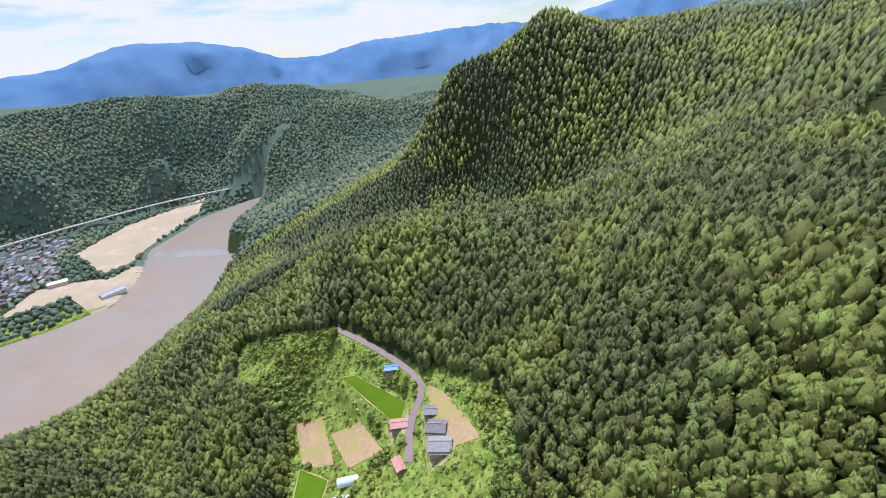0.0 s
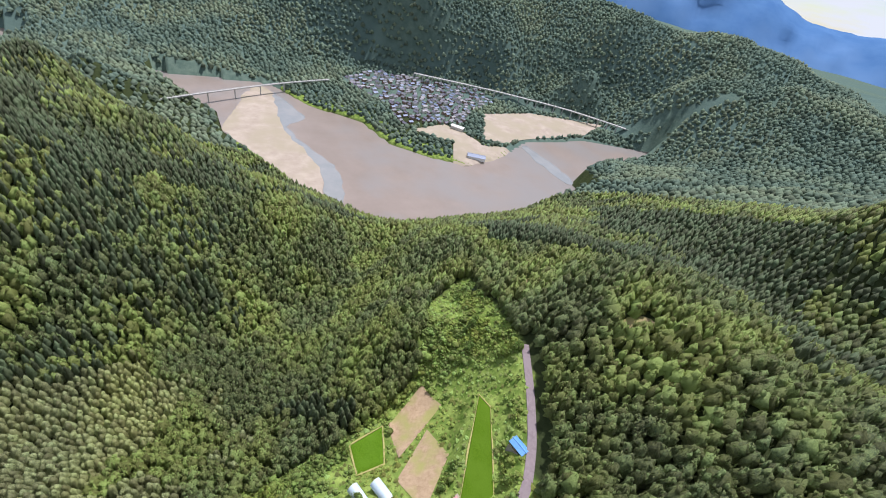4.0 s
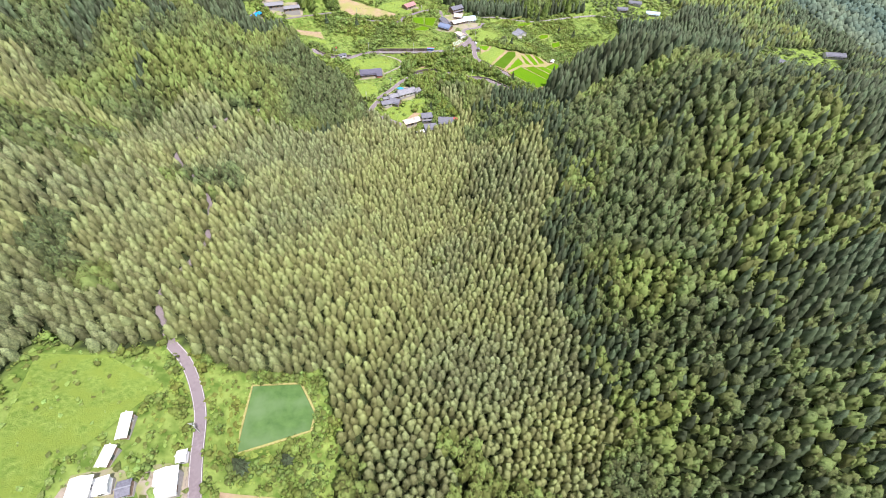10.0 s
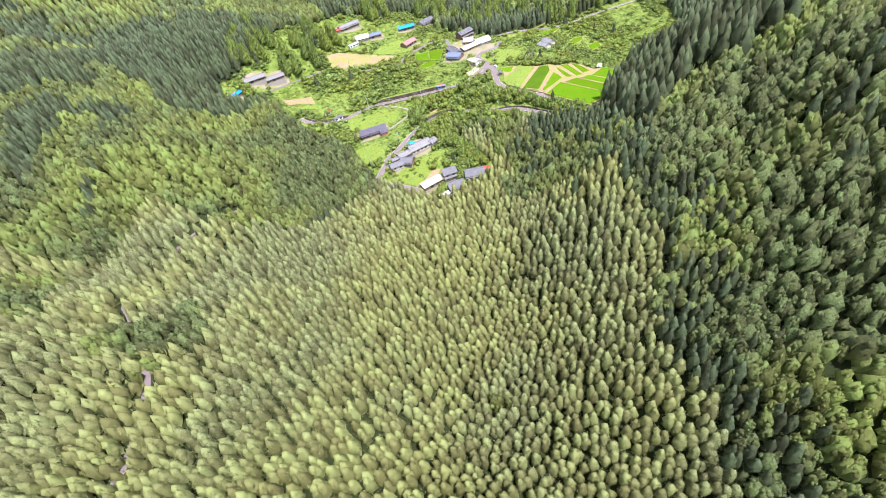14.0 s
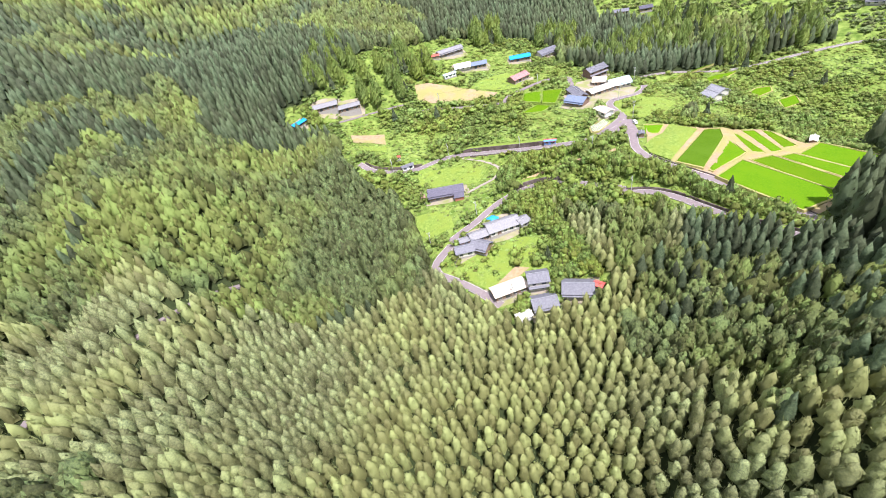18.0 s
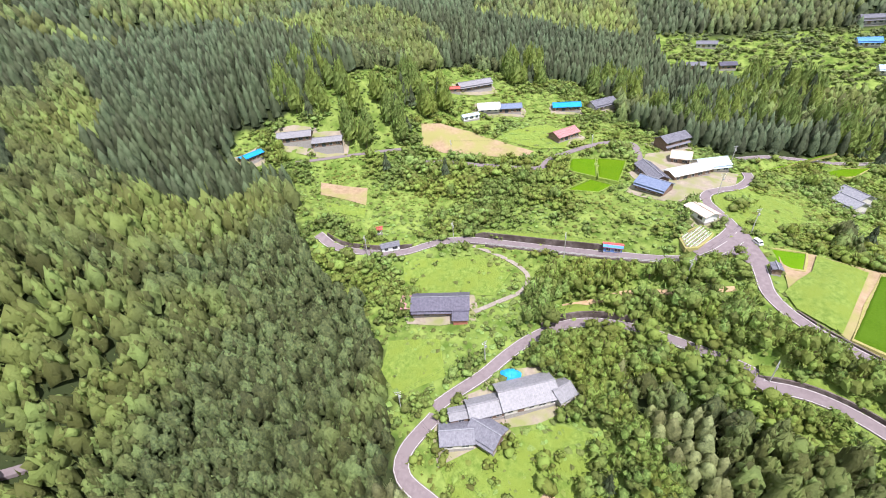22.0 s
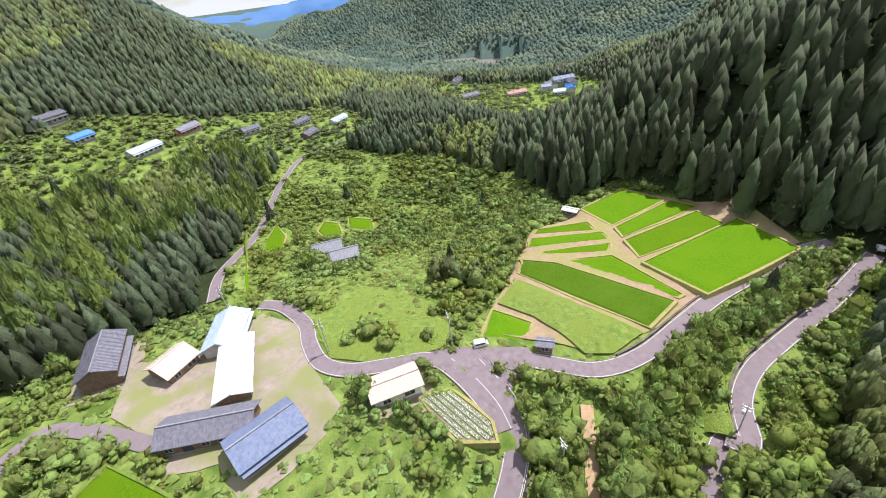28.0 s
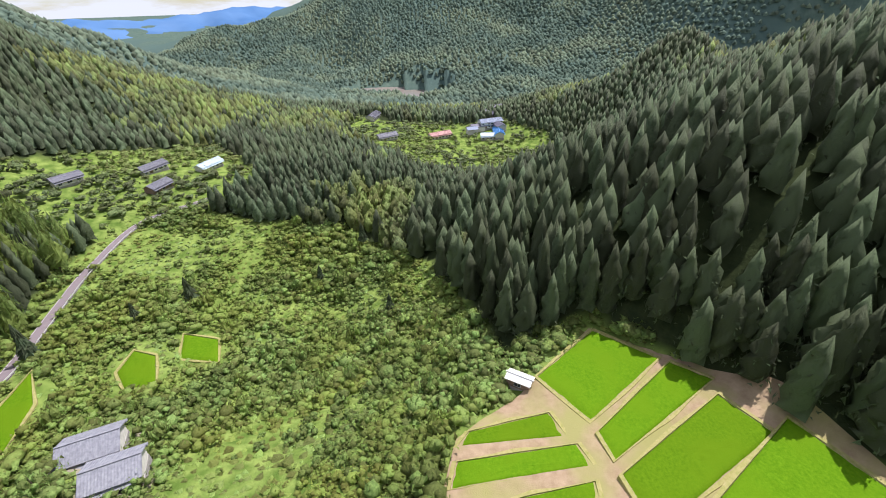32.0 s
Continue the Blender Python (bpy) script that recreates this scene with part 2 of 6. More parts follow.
# far ground: green-blue tint is distance haze mixed into the colour
M["distant_ground"] = mat("distant_slope_hazed", (0.070, 0.110, 0.092), (0.125, 0.170, 0.135), 0.08, 1.0, 1.0, 0.09, c3=(0.09, 0.135, 0.120), big=0.004, spec=0.0)


# ---- the plan ----
SPOTS = {}
SPOTS['village'] = [(227, 765, -67), (154, 705, -90), (302, 719, -77), (225, 742, -68), (186, 648, -98), (169, 698, -94), (240, 677, -80), (270, 703, -73), (254, 693, -73), (323, 695, -76), (309, 682, -75), (293, 705, -76), (249, 747, -71), (290, 733, -75), (275, 736, -74), (271, 661, -73), (291, 667, -73), (270, 812, -75), (62, 829, -65), (19, 803, -61), (235, 735, -69), (270, 641, -74), (235, 843, -72), (235, 750, -70), (292, 815, -80), (290, 796, -83), (165, 641, -101), (170, 839, -66), (133, 718, -87), (177, 728, -85)]
SPOTS['south_slope'] = [(71, 213, -30), (117, 225, -60), (188, 176, -50), (110, 292, -67), (115, 262, -67), (657, -110, -190), (672, 168, -187), (99, 218, -40), (130, -184, 24), (-37, 215, 31), (68, -225, 32), (19, 190, 9), (-110, -34, 36), (58, 146, 23), (-24, 189, 27), (-61, 197, 45), (-12, 232, 11), (163, 239, -53), (207, 271, -102), (137, 163, -19), (43, -164, 108), (315, 202, -130), (271, 165, -70), (187, 275, -93), (359, 264, -102), (116, 125, 10), (272, 267, -137), (443, -233, -126), (433, 272, -108), (49, -111, -22)]
SPOTS['south_slope_b'] = [(-37, -26, -22), (-94, 79, 47), (-67, 250, 51)]
SPOTS['far_hills'] = [(1466, 618, -86), (1490, 1105, -141), (1296, 905, -186), (1614, 949, -183)]
SPOTS['far_hills_b'] = [(614, 1098, 17), (736, 1110, -24), (889, 1108, -82), (805, 1238, 42), (929, 1137, -54), (1585, 1398, -97), (-36, -160, 154), (-230, -472, 104), (-396, -353, 176), (-363, -80, 143), (77, -196, 107), (-300, 950, 80), (-500, 300, 190), (-600, 700, 190), (-200, 1150, 60), (100, 1250, 20), (350, 1300, 10), (600, 1500, 90), (-600, -600, 230), (-100, -900, 60), (300, -700, -60)]
SPOTS['far_hills_c'] = [(766, -123, -185), (830, -30, -185), (900, 60, -185), (860, -180, -185), (770, -300, -185), (960, 180, -185), (900, -100, -185), (1000, -150, -185), (1100, -50, -185), (850, -350, -185), (880, -500, -185), (950, -300, -185), (1000, 50, -185), (1050, -250, -185), (780, -600, -185), (700, -450, -185), (690, -600, -185), (1210, -60, -172), (1160, -215, -172), (1105, -350, -170), (1035, -480, -166), (965, -640, -166), (860, -720, -160), (1080, 120, -182), (1150, 260, -170), (1230, 60, -150)]
SPOTS['north_west'] = [(102, 747, -88), (115, 873, -54), (-161, 723, -6), (-93, 746, -13), (-81, 918, -20), (-99, 687, -35), (-99, 723, -20), (-22, 661, -59), (62, 683, -88), (-151, 774, 14), (-8, 690, -40), (-13, 773, -41), (223, 644, -86), (-63, 883, -23), (-29, 931, -17), (41, 741, -72), (222, 1040, -44), (68, 756, -67), (57, 855, -33)]
SPOTS['plantation'] = [(139, 385, -91), (183, 555, -117), (128, 446, -86), (132, 409, -88), (182, 410, -112), (146, 600, -96), (177, 608, -105), (204, 571, -88), (226, 552, -78), (116, 498, -91), (113, 546, -97), (145, 475, -106), (219, 458, -98), (155, 502, -109), (127, 598, -99), (218, 598, -97), (217, 504, -87), (117, 618, -98)]
SPOTS['plantation_west'] = [(93, 455, -67), (-77, 576, -29), (-30, 453, -42), (18, 453, -52), (58, 417, -66), (-36, 636, -87), (72, 558, -80), (98, 581, -91), (-14, 639, -62), (-63, 566, -39), (-38, 483, -39), (48, 525, -69), (95, 410, -69), (34, 561, -74), (-79, 659, -56), (15, 643, -73), (82, 656, -98), (65, 597, -94)]
SPOTS['east_wood'] = [(512, 830, -91), (558, 832, -93), (565, 912, -87), (464, 767, -89), (718, 656, -115), (343, 694, -71), (332, 653, -40), (334, 763, -103), (298, 902, -77), (289, 1003, -56), (368, 838, -95), (384, 685, -65), (329, 677, -59), (486, 735, -102), (464, 830, -89), (393, 776, -108)]
SPOTS['hill'] = [(465, 536, -24), (640, 493, -33), (368, 479, -11), (239, 431, -100), (322, 541, -15), (316, 506, -34), (238, 628, -81), (239, 582, -62), (320, 442, -51), (760, 587, -108), (436, 416, -64), (409, 338, -81), (278, 392, -81), (253, 348, -118), (252, 502, -76), (662, 513, -60), (304, 550, -50), (515, 372, -71), (299, 337, -95), (294, 525, -48), (285, 570, -49), (279, 507, -52), (238, 457, -89), (347, 606, -24), (321, 589, -32), (838, 492, -98)]
SPOTS['west_ridge'] = [(-170, 330, 90), (-260, 450, 100), (-260, 620, 60), (-330, 760, 90), (-160, 520, 40), (100, 1080, -10), (-120, 250, 75), (-220, 120, 95), (-90, 330, 45), (-60, 390, 10)]
SPOTS['river_side'] = [(560, 60, -191), (540, -80, -191), (600, 250, -191), (720, 330, -191), (800, 420, -191), (880, 560, -191), (780, 200, -191), (850, 300, -191), (480, -60, -191), (480, 120, -191), (720, -60, -186), (780, 40, -186), (420, -90, -150), (410, 60, -150), (420, 160, -150), (560, 330, -150), (640, 400, -130), (600, 600, -120), (520, 640, -112), (740, 440, -150), (930, 520, -150), (900, 640, -150), (430, 590, -55), (560, 560, -70), (600, 440, -95), (540, 440, -60)]
SPOTS['range_over_river'] = [(1506, 0, 93), (1458, -157, 99), (1388, -319, 85), (1278, -507, 63), (1076, -745, 53), (896, -895, 42), (772, -974, 55), (569, -1072, 28), (459, -1112, -5), (1242, -78, -31), (1182, -216, -40), (1088, -376, -40), (916, -580, -40), (762, -707, -36), (616, -797, -22), (447, -873, -15), (2203, -257, -40), (2023, -703, -40), (1754, -1101, -40), (1408, -1435, -40), (1000, -1690, -40), (548, -1855, -40)]
SPOTS['range_upstream'] = [(1898, 1811, -173), (2063, 1484, -124), (2119, 1322, -85), (2152, 1198, -12), (2177, 1067, 54), (2197, 891, 128), (2199, 646, 177), (2172, 404, 177), (2104, 133, 149), (1458, 1476, -166), (1556, 1271, -156), (1620, 1052, -115), (1648, 852, -74), (1646, 625, -64), (1609, 400, -74), (1565, 255, -87), (2606, 2373, -226), (2891, 1837, -211), (3039, 1354, -99)]
ROADS = {}
ROADS['road_upper_bend'] = (4.6, [(72.7, 755.9), (81.0, 752.9), (93.1, 756.6), (106.5, 761.2), (118.3, 767.6), (130.5, 769.6), (146.6, 766.0), (169.9, 758.5), (190.9, 750.6), (206.9, 744.0), (215.3, 743.2), (222.5, 746.1), (229.3, 751.2)])
ROADS['road_junction'] = (4.2, [(214.0, 745.4), (219.5, 748.0), (226.9, 754.2), (230.8, 760.3), (229.2, 770.8), (228.4, 778.6), (231.3, 786.1), (238.7, 791.8), (247.9, 796.9), (256.7, 807.2), (259.0, 815.3)])
ROADS['road_paddies'] = (4.4, [(230.6, 751.8), (231.3, 743.0), (229.9, 733.5), (229.2, 724.5), (234.3, 713.7), (245.3, 700.6), (255.8, 687.6), (266.9, 669.3), (271.8, 659.5), (273.3, 651.4)])
ROADS['road_lower'] = (4.2, [(267.8, 644.2), (260.8, 653.1), (252.4, 664.6), (242.9, 678.5), (234.6, 689.4), (226.5, 695.7), (217.2, 698.4), (218.6, 702.2)])
ROADS['road_lower_west'] = (4.4, [(217.2, 698.4), (218.6, 702.2), (208.7, 709.3), (200.2, 715.4), (191.5, 720.8), (179.3, 724.9), (167.9, 723.6), (158.1, 718.1), (151.2, 712.1), (143.8, 704.5), (135.6, 698.2), (129.5, 693.1)])
ROADS['road_hairpin'] = (4.6, [(130.3, 690.9), (123.0, 680.5), (123.8, 673.3), (133.6, 667.2), (143.3, 660.2), (153.6, 651.0)])
ROADS['road_fields'] = (3.6, [(104.8, 823.1), (120.1, 823.5), (131.4, 821.3), (143.0, 819.6), (156.4, 816.7), (165.8, 815.9), (170.4, 823.4), (180.6, 830.5), (201.5, 843.5), (213.7, 843.4), (214.4, 831.0), (211.3, 815.8)])
ROADS['road_upper_houses'] = (3.2, [(39.1, 813.5), (61.1, 824.2), (82.4, 829.3), (107.5, 834.1)])
ROADS['footpath'] = (1.8, [(136.1, 765.5), (147.5, 758.4), (155.7, 751.3), (158.5, 745.9), (156.0, 739.0), (147.3, 734.0), (139.2, 729.3)])
ROADS['dirt_track'] = (2.4, [(220.9, 728.6), (207.7, 730.1), (191.7, 734.1), (181.5, 732.6), (170.2, 731.7)])
ROADS['road_north'] = (4.0, [(262.9, 833.4), (283.2, 843.0), (313.5, 849.0), (333.0, 853.5), (350.0, 858.5), (370.0, 863.5), (392.0, 867.0), (429.0, 866.0), (456.0, 846.0)])
ROADS['road_settlement'] = (4.4, [(26.4, 426.2), (34.1, 416.2), (42.2, 396.3), (45.8, 375.4), (51.0, 350.0)])
ROADS['road_settlement_south'] = (4.0, [(115.7, 184.2), (83.9, 201.4), (63.7, 214.7), (49.3, 231.1), (51.1, 251.5), (48.0, 270.5)])
FIELDS = {}
FIELDS['terrace_earth'] = ('soil', [(321.5, 695.2), (310.0, 681.1), (294.5, 664.0), (273.4, 657.5), (253.1, 691.5), (242.0, 710.0), (234.2, 724.9), (237.7, 738.7), (241.1, 749.5), (258.0, 743.4), (278.4, 736.9), (292.7, 732.4), (306.9, 712.8)])
FIELDS['paddy_a'] = ('rice', [(289.7, 668.2), (271.5, 661.0), (254.3, 691.8), (269.0, 702.7)])
FIELDS['paddy_b'] = ('rice', [(296.8, 677.5), (287.3, 672.7), (272.8, 702.7), (282.1, 704.1)])
FIELDS['paddy_c'] = ('rice', [(307.3, 681.9), (301.6, 675.3), (285.4, 703.8), (291.4, 704.6)])
FIELDS['paddy_d'] = ('rice', [(320.4, 694.7), (309.5, 683.3), (294.5, 705.0), (306.9, 712.4)])
FIELDS['paddy_e'] = ('rice', [(290.9, 732.3), (294.1, 729.5), (296.9, 712.9), (291.1, 711.0)])
FIELDS['paddy_f'] = ('rice', [(282.8, 734.2), (287.7, 732.6), (289.2, 709.7), (284.6, 708.3)])
FIELDS['paddy_g'] = ('rice', [(277.4, 733.0), (279.1, 729.3), (281.6, 709.3), (276.8, 710.0)])
FIELDS['paddy_h'] = ('rice', [(272.8, 725.9), (274.0, 710.4), (255.1, 697.8), (253.9, 699.7)])
FIELDS['paddy_i'] = ('ricedark', [(273.5, 736.6), (271.0, 727.1), (251.9, 701.0), (243.2, 709.9), (266.7, 738.1)])
FIELDS['paddy_j'] = ('meadow', [(263.5, 738.9), (241.3, 711.4), (234.1, 720.1), (233.4, 726.5), (245.3, 736.2), (251.1, 744.9)])
FIELDS['paddy_k'] = ('rice', [(248.6, 746.2), (243.4, 737.2), (235.5, 739.3), (239.1, 748.8)])
FIELDS['meadow_bank'] = ('meadow', [(249.6, 795.0), (269.5, 786.0), (254.6, 762.5), (241.3, 756.7), (233.7, 758.1), (229.9, 772.8), (232.7, 784.4)])
FIELDS['vegetable_plot'] = ('crop', [(221.0, 761.4), (222.9, 755.4), (215.7, 747.7), (211.6, 746.7), (211.9, 753.8)])
FIELDS['paddy_l'] = ('rice', [(194.0, 825.0), (206.6, 821.9), (198.9, 799.1), (191.4, 803.6)])
FIELDS['paddy_m'] = ('rice', [(181.2, 825.1), (192.5, 824.2), (189.9, 804.0), (179.1, 811.1)])
FIELDS['paddy_n'] = ('rice', [(188.0, 804.0), (196.4, 798.2), (189.3, 791.7), (176.7, 793.9)])
FIELDS['paddy_o'] = ('rice', [(306.9, 846.1), (316.6, 850.1), (277.9, 831.7), (263.7, 822.7)])
FIELDS['paddy_p'] = ('rice', [(360.0, 821.0), (356.0, 808.0), (345.0, 804.0), (348.0, 817.0)])
FIELDS['paddy_q'] = ('rice', [(347.0, 829.0), (344.0, 821.0), (332.0, 815.0), (331.0, 823.0), (338.0, 829.0)])
FIELDS['paddy_r'] = ('rice', [(332.0, 845.0), (320.0, 836.0), (304.0, 832.0), (312.0, 843.0)])
FIELDS['lawn_house'] = ('meadow', [(110.3, 716.0), (128.1, 717.2), (131.7, 703.4), (117.6, 696.1), (110.1, 703.8)])
FIELDS['lawn_upper'] = ('meadow', [(106.5, 758.5), (138.7, 759.3), (152.1, 748.6), (145.7, 737.5), (120.4, 738.1), (109.4, 746.7)])
FIELDS['bare_field'] = ('soil', [(100.9, 849.6), (111.4, 853.0), (128.1, 849.2), (146.1, 840.5), (163.1, 831.3), (158.3, 825.5), (135.0, 829.0), (121.1, 830.4), (104.3, 831.7)])
FIELDS['cluster_yard'] = ('soil', [(218.0, 830.3), (235.1, 838.8), (236.8, 816.2), (254.6, 813.0), (247.5, 798.7), (231.7, 789.2), (218.8, 777.6), (210.8, 780.6), (209.5, 794.5), (211.1, 813.2)])
FIELDS['garden_lower'] = ('meadow', [(133.2, 677.3), (146.7, 685.0), (165.7, 691.5), (177.6, 688.5), (180.3, 676.4), (177.9, 665.3), (167.3, 664.2), (149.1, 659.8), (137.9, 668.7)])
FIELDS['garden_soil'] = ('soil', [(148.8, 660.2), (161.6, 673.3), (168.1, 670.9), (152.8, 659.4)])
FIELDS['slope_plot'] = ('soil', [(56.2, 802.2), (80.7, 800.9), (84.4, 785.1), (60.8, 789.6)])
FIELDS['slope_terrace'] = ('meadow', [(66.9, 780.8), (85.0, 782.7), (86.3, 775.0), (70.8, 773.2)])
FIELDS['field_north'] = ('meadow', [(147.0, 849.3), (171.2, 861.6), (185.3, 850.9), (178.8, 834.6), (165.6, 833.5), (144.1, 843.4)])
FIELDS['pond_paddy'] = ('pond', [(57.9, 407.4), (77.0, 405.2), (83.0, 392.0), (81.5, 385.4), (54.7, 381.4)])
FIELDS['brown_plot'] = ('soil', [(55.0, 365.4), (73.1, 362.1), (80.9, 352.9), (89.6, 343.2), (53.0, 347.2)])
FIELDS['meadow_settlement'] = ('meadow', [(-10.0, 418.0), (8.2, 419.4), (28.2, 406.8), (12.1, 374.6), (14.2, 347.3), (5.9, 347.1)])
FIELDS['paddy_sa'] = ('ricedark', [(94.0, 214.5), (55.6, 234.6), (52.9, 245.3), (62.3, 246.0), (101.6, 216.5)])
FIELDS['soil_sa'] = ('soil', [(130.2, 231.3), (113.7, 227.2), (94.9, 257.1), (115.7, 254.8)])
FIELDS['soil_sb'] = ('soil', [(103.6, 239.5), (83.9, 238.9), (64.4, 259.5), (83.5, 263.0)])
FIELDS['soil_sc'] = ('soil', [(46.5, 228.5), (30.6, 245.8), (13.4, 272.7), (24.6, 271.9), (43.0, 240.7)])
FIELDS['paddy_sb'] = ('ricedark', [(114.7, 258.5), (97.2, 263.3), (96.1, 275.9), (110.2, 275.5)])
CLEARINGS = {}
CLEARINGS['village_edge'] = [(29.3, 838.2), (8.8, 821.5), (11.1, 794.1), (48.0, 791.4), (65.5, 753.9), (72.5, 740.5), (96.5, 729.6), (108.6, 709.0), (121.0, 678.4), (124.7, 668.2), (145.1, 649.2), (159.5, 641.1), (189.5, 644.6), (200.4, 653.6), (195.9, 670.4), (183.3, 707.1), (206.8, 690.7), (216.5, 683.8), (264.0, 643.4), (273.7, 647.5), (281.4, 661.1), (304.3, 675.3), (326.4, 693.0), (327.3, 711.0), (302.8, 730.5), (259.7, 747.5), (266.3, 762.6), (375.7, 807.7), (388.5, 848.2), (329.6, 857.6), (268.4, 834.7), (258.9, 836.0), (215.2, 870.8), (204.6, 919.0), (167.2, 928.6), (116.5, 918.8)]
CLEARINGS['wild_slope'] = [(309.2, 715.9), (338.4, 719.4), (391.1, 735.4), (431.3, 775.7), (435.5, 819.1), (443.0, 841.9), (444.0, 872.0), (392.0, 877.0), (345.0, 866.0), (303.0, 850.0), (307.3, 803.1), (272.5, 766.8), (262.7, 743.2), (296.3, 733.0)]
CLEARINGS['settlement_edge'] = [(-14.3, 428.7), (8.2, 419.4), (25.7, 429.3), (51.7, 412.9), (86.3, 410.2), (92.9, 385.3), (89.4, 345.1), (98.0, 338.4), (123.1, 258.9), (135.6, 233.9), (182.7, 208.5), (204.1, 168.2), (133.8, 180.8), (96.4, 192.1), (61.7, 217.7), (41.3, 223.8), (9.1, 247.2), (-2.6, 274.3)]
HOUSES = []
HOUSES += [('tarp_shed', 19.6, 806.7, 62, 11.2, 5, 2.6, 'tarp', 'wood'),
           ('farmhouse', 35.9, 826.3, 14, 17.2, 7, 3, 'metal', 'wood'),
           ('farmhouse', 52.6, 828.8, 14, 15.3, 6, 3, 'metal', 'wood'),
           ('farmhouse', 127.6, 895.4, 26, 20.8, 6.5, 3.2, 'metal', 'wood'),
           ('shed', 116.4, 886.0, 7, 5.8, 4, 2.4, 'redmetal', 'wood'),
           ('farmhouse', 137.7, 872.2, 5, 11.8, 6.5, 3.2, 'white', 'plaster'),
           ('farmhouse', 149.7, 874.2, 3, 13.4, 6.5, 3, 'blueslate', 'wood')]
HOUSES += [('shed', 127.5, 861.6, 29, 9.8, 4, 2.4, 'paleblue', 'white'),
           ('farmhouse', 179.0, 846.3, 39, 14.1, 8, 3, 'rosemetal', 'wood'),
           ('farmhouse', 183.4, 882.3, 2, 15.1, 6, 3, 'tarp', 'wood'),
           ('farmhouse', 205.3, 892.4, 33, 16.5, 8, 3.2, 'slate', 'plaster'),
           ('farmhouse', 233.3, 843.3, 30, 15.1, 8, 5.2, 'slate', 'wood'),
           ('farmhouse', 232.5, 824.4, -20, 7.9, 8, 3, 'beige', 'wood'),
           ('barn', 229.5, 805.9, 24, 19.0, 7, 3, 'white', 'wood')]
HOUSES += [('farmhouse', 242.5, 815.3, 13, 13.2, 8, 3.6, 'paleblue', 'plaster'),
           ('farmhouse', 213.7, 803.2, -78, 17.8, 6.5, 3, 'slate', 'wood'),
           ('farmhouse', 211.4, 790.1, -42, 12.2, 8, 3.2, 'blueslate', 'wood'),
           ('barn', 222.3, 766.8, -65, 9.6, 5.5, 3, 'beige', 'white'),
           ('farmhouse', 304.5, 811.0, -70, 10.5, 7.5, 3.2, 'paleslate', 'plaster'),
           ('farmhouse', 297.0, 801.5, -70, 9.5, 7, 3.2, 'paleslate', 'plaster'),
           ('main_house', 126.6, 731.7, 5, 20.0, 8.5, 3.2, 'darkslate', 'wood')]
HOUSES += [('roadside_shed', 189.5, 754.0, -11, 6.4, 3, 2.4, 'redblue', 'blue'),
           ('bus_shelter', 100.6, 762.0, 23, 7.5, 3.5, 2.4, 'slate', 'white'),
           ('shed', 94.0, 768.5, 19, 3.5, 2.5, 2.2, 'redmetal', 'white'),
           ('long_house', 157.1, 698.8, 20, 16.6, 9, 3, 'metal', 'plaster'),
           ('farmhouse', 145.1, 693.2, 20, 9.8, 6, 3, 'metal', 'wood'),
           ('shed', 137.8, 690.6, 17, 6.2, 4, 2.6, 'metal', 'wood'),
           ('farmhouse', 137.4, 684.7, 10, 8.7, 6, 3, 'slate', 'plaster')]
HOUSES += [('farmhouse', 145.7, 686.0, -29, 8.6, 6.5, 3.6, 'slate', 'wood'),
           ('farmhouse', 167.5, 700.2, 36, 5.3, 6, 3, 'metal', 'plaster'),
           ('barn', 157.4, 658.3, 21, 14.9, 6.5, 3.2, 'beige', 'wood'),
           ('farmhouse', 170.7, 660.3, 4, 8.5, 7.5, 5.5, 'slate', 'plaster'),
           ('farmhouse', 172.0, 648.3, 9, 10.0, 7.5, 3.2, 'slate', 'plaster'),
           ('farmhouse', 186.8, 652.0, -9, 12.1, 8.5, 3.4, 'slate', 'plaster'),
           ('shed', 162.8, 642.6, 25, 6.2, 4, 2.4, 'white', 'white')]
HOUSES += [('shed', 195.3, 651.5, -33, 3.6, 3, 2.2, 'redmetal', 'wood'),
           ('tool_shed', 234.1, 735.0, -101, 3.3, 2.4, 2.2, 'slate', 'wood'),
           ('field_hut', 306.6, 716.6, -124, 5.2, 2.6, 2.4, 'white', 'wood'),
           ('farmhouse', 301.1, 1007.2, -20, 13.7, 6, 3, 'slate', 'plaster'),
           ('farmhouse', 283.4, 971.1, -9, 11.8, 6, 3, 'slate', 'wood'),
           ('farmhouse', 304.8, 971.1, -3, 10.4, 6, 3, 'darkslate', 'wood'),
           ('farmhouse', 419.0, 1019.6, -8, 17.7, 7, 4.5, 'slate', 'plaster')]
HOUSES += [('farmhouse', 401.1, 988.4, -10, 13.5, 7, 3.6, 'blueroof', 'plaster'),
           ('farmhouse', 401.2, 951.7, -16, 19.4, 7, 3.6, 'paleblue', 'plaster'),
           ('farmhouse', 441.4, 948.6, -14, 16.5, 7, 3.6, 'paleslate', 'redwall'),
           ('farmhouse', 458.4, 914.1, -32, 12.6, 6, 3.4, 'slate', 'plaster'),
           ('farmhouse', 488.1, 888.9, -22, 16.0, 6, 3.4, 'slate', 'plaster'),
           ('farmhouse', 502.5, 863.7, -22, 16.2, 6, 3.4, 'paleblue', 'plaster'),
           ('farmhouse', 462.7, 873.5, -16, 12.6, 6, 3.4, 'slate', 'wood')]
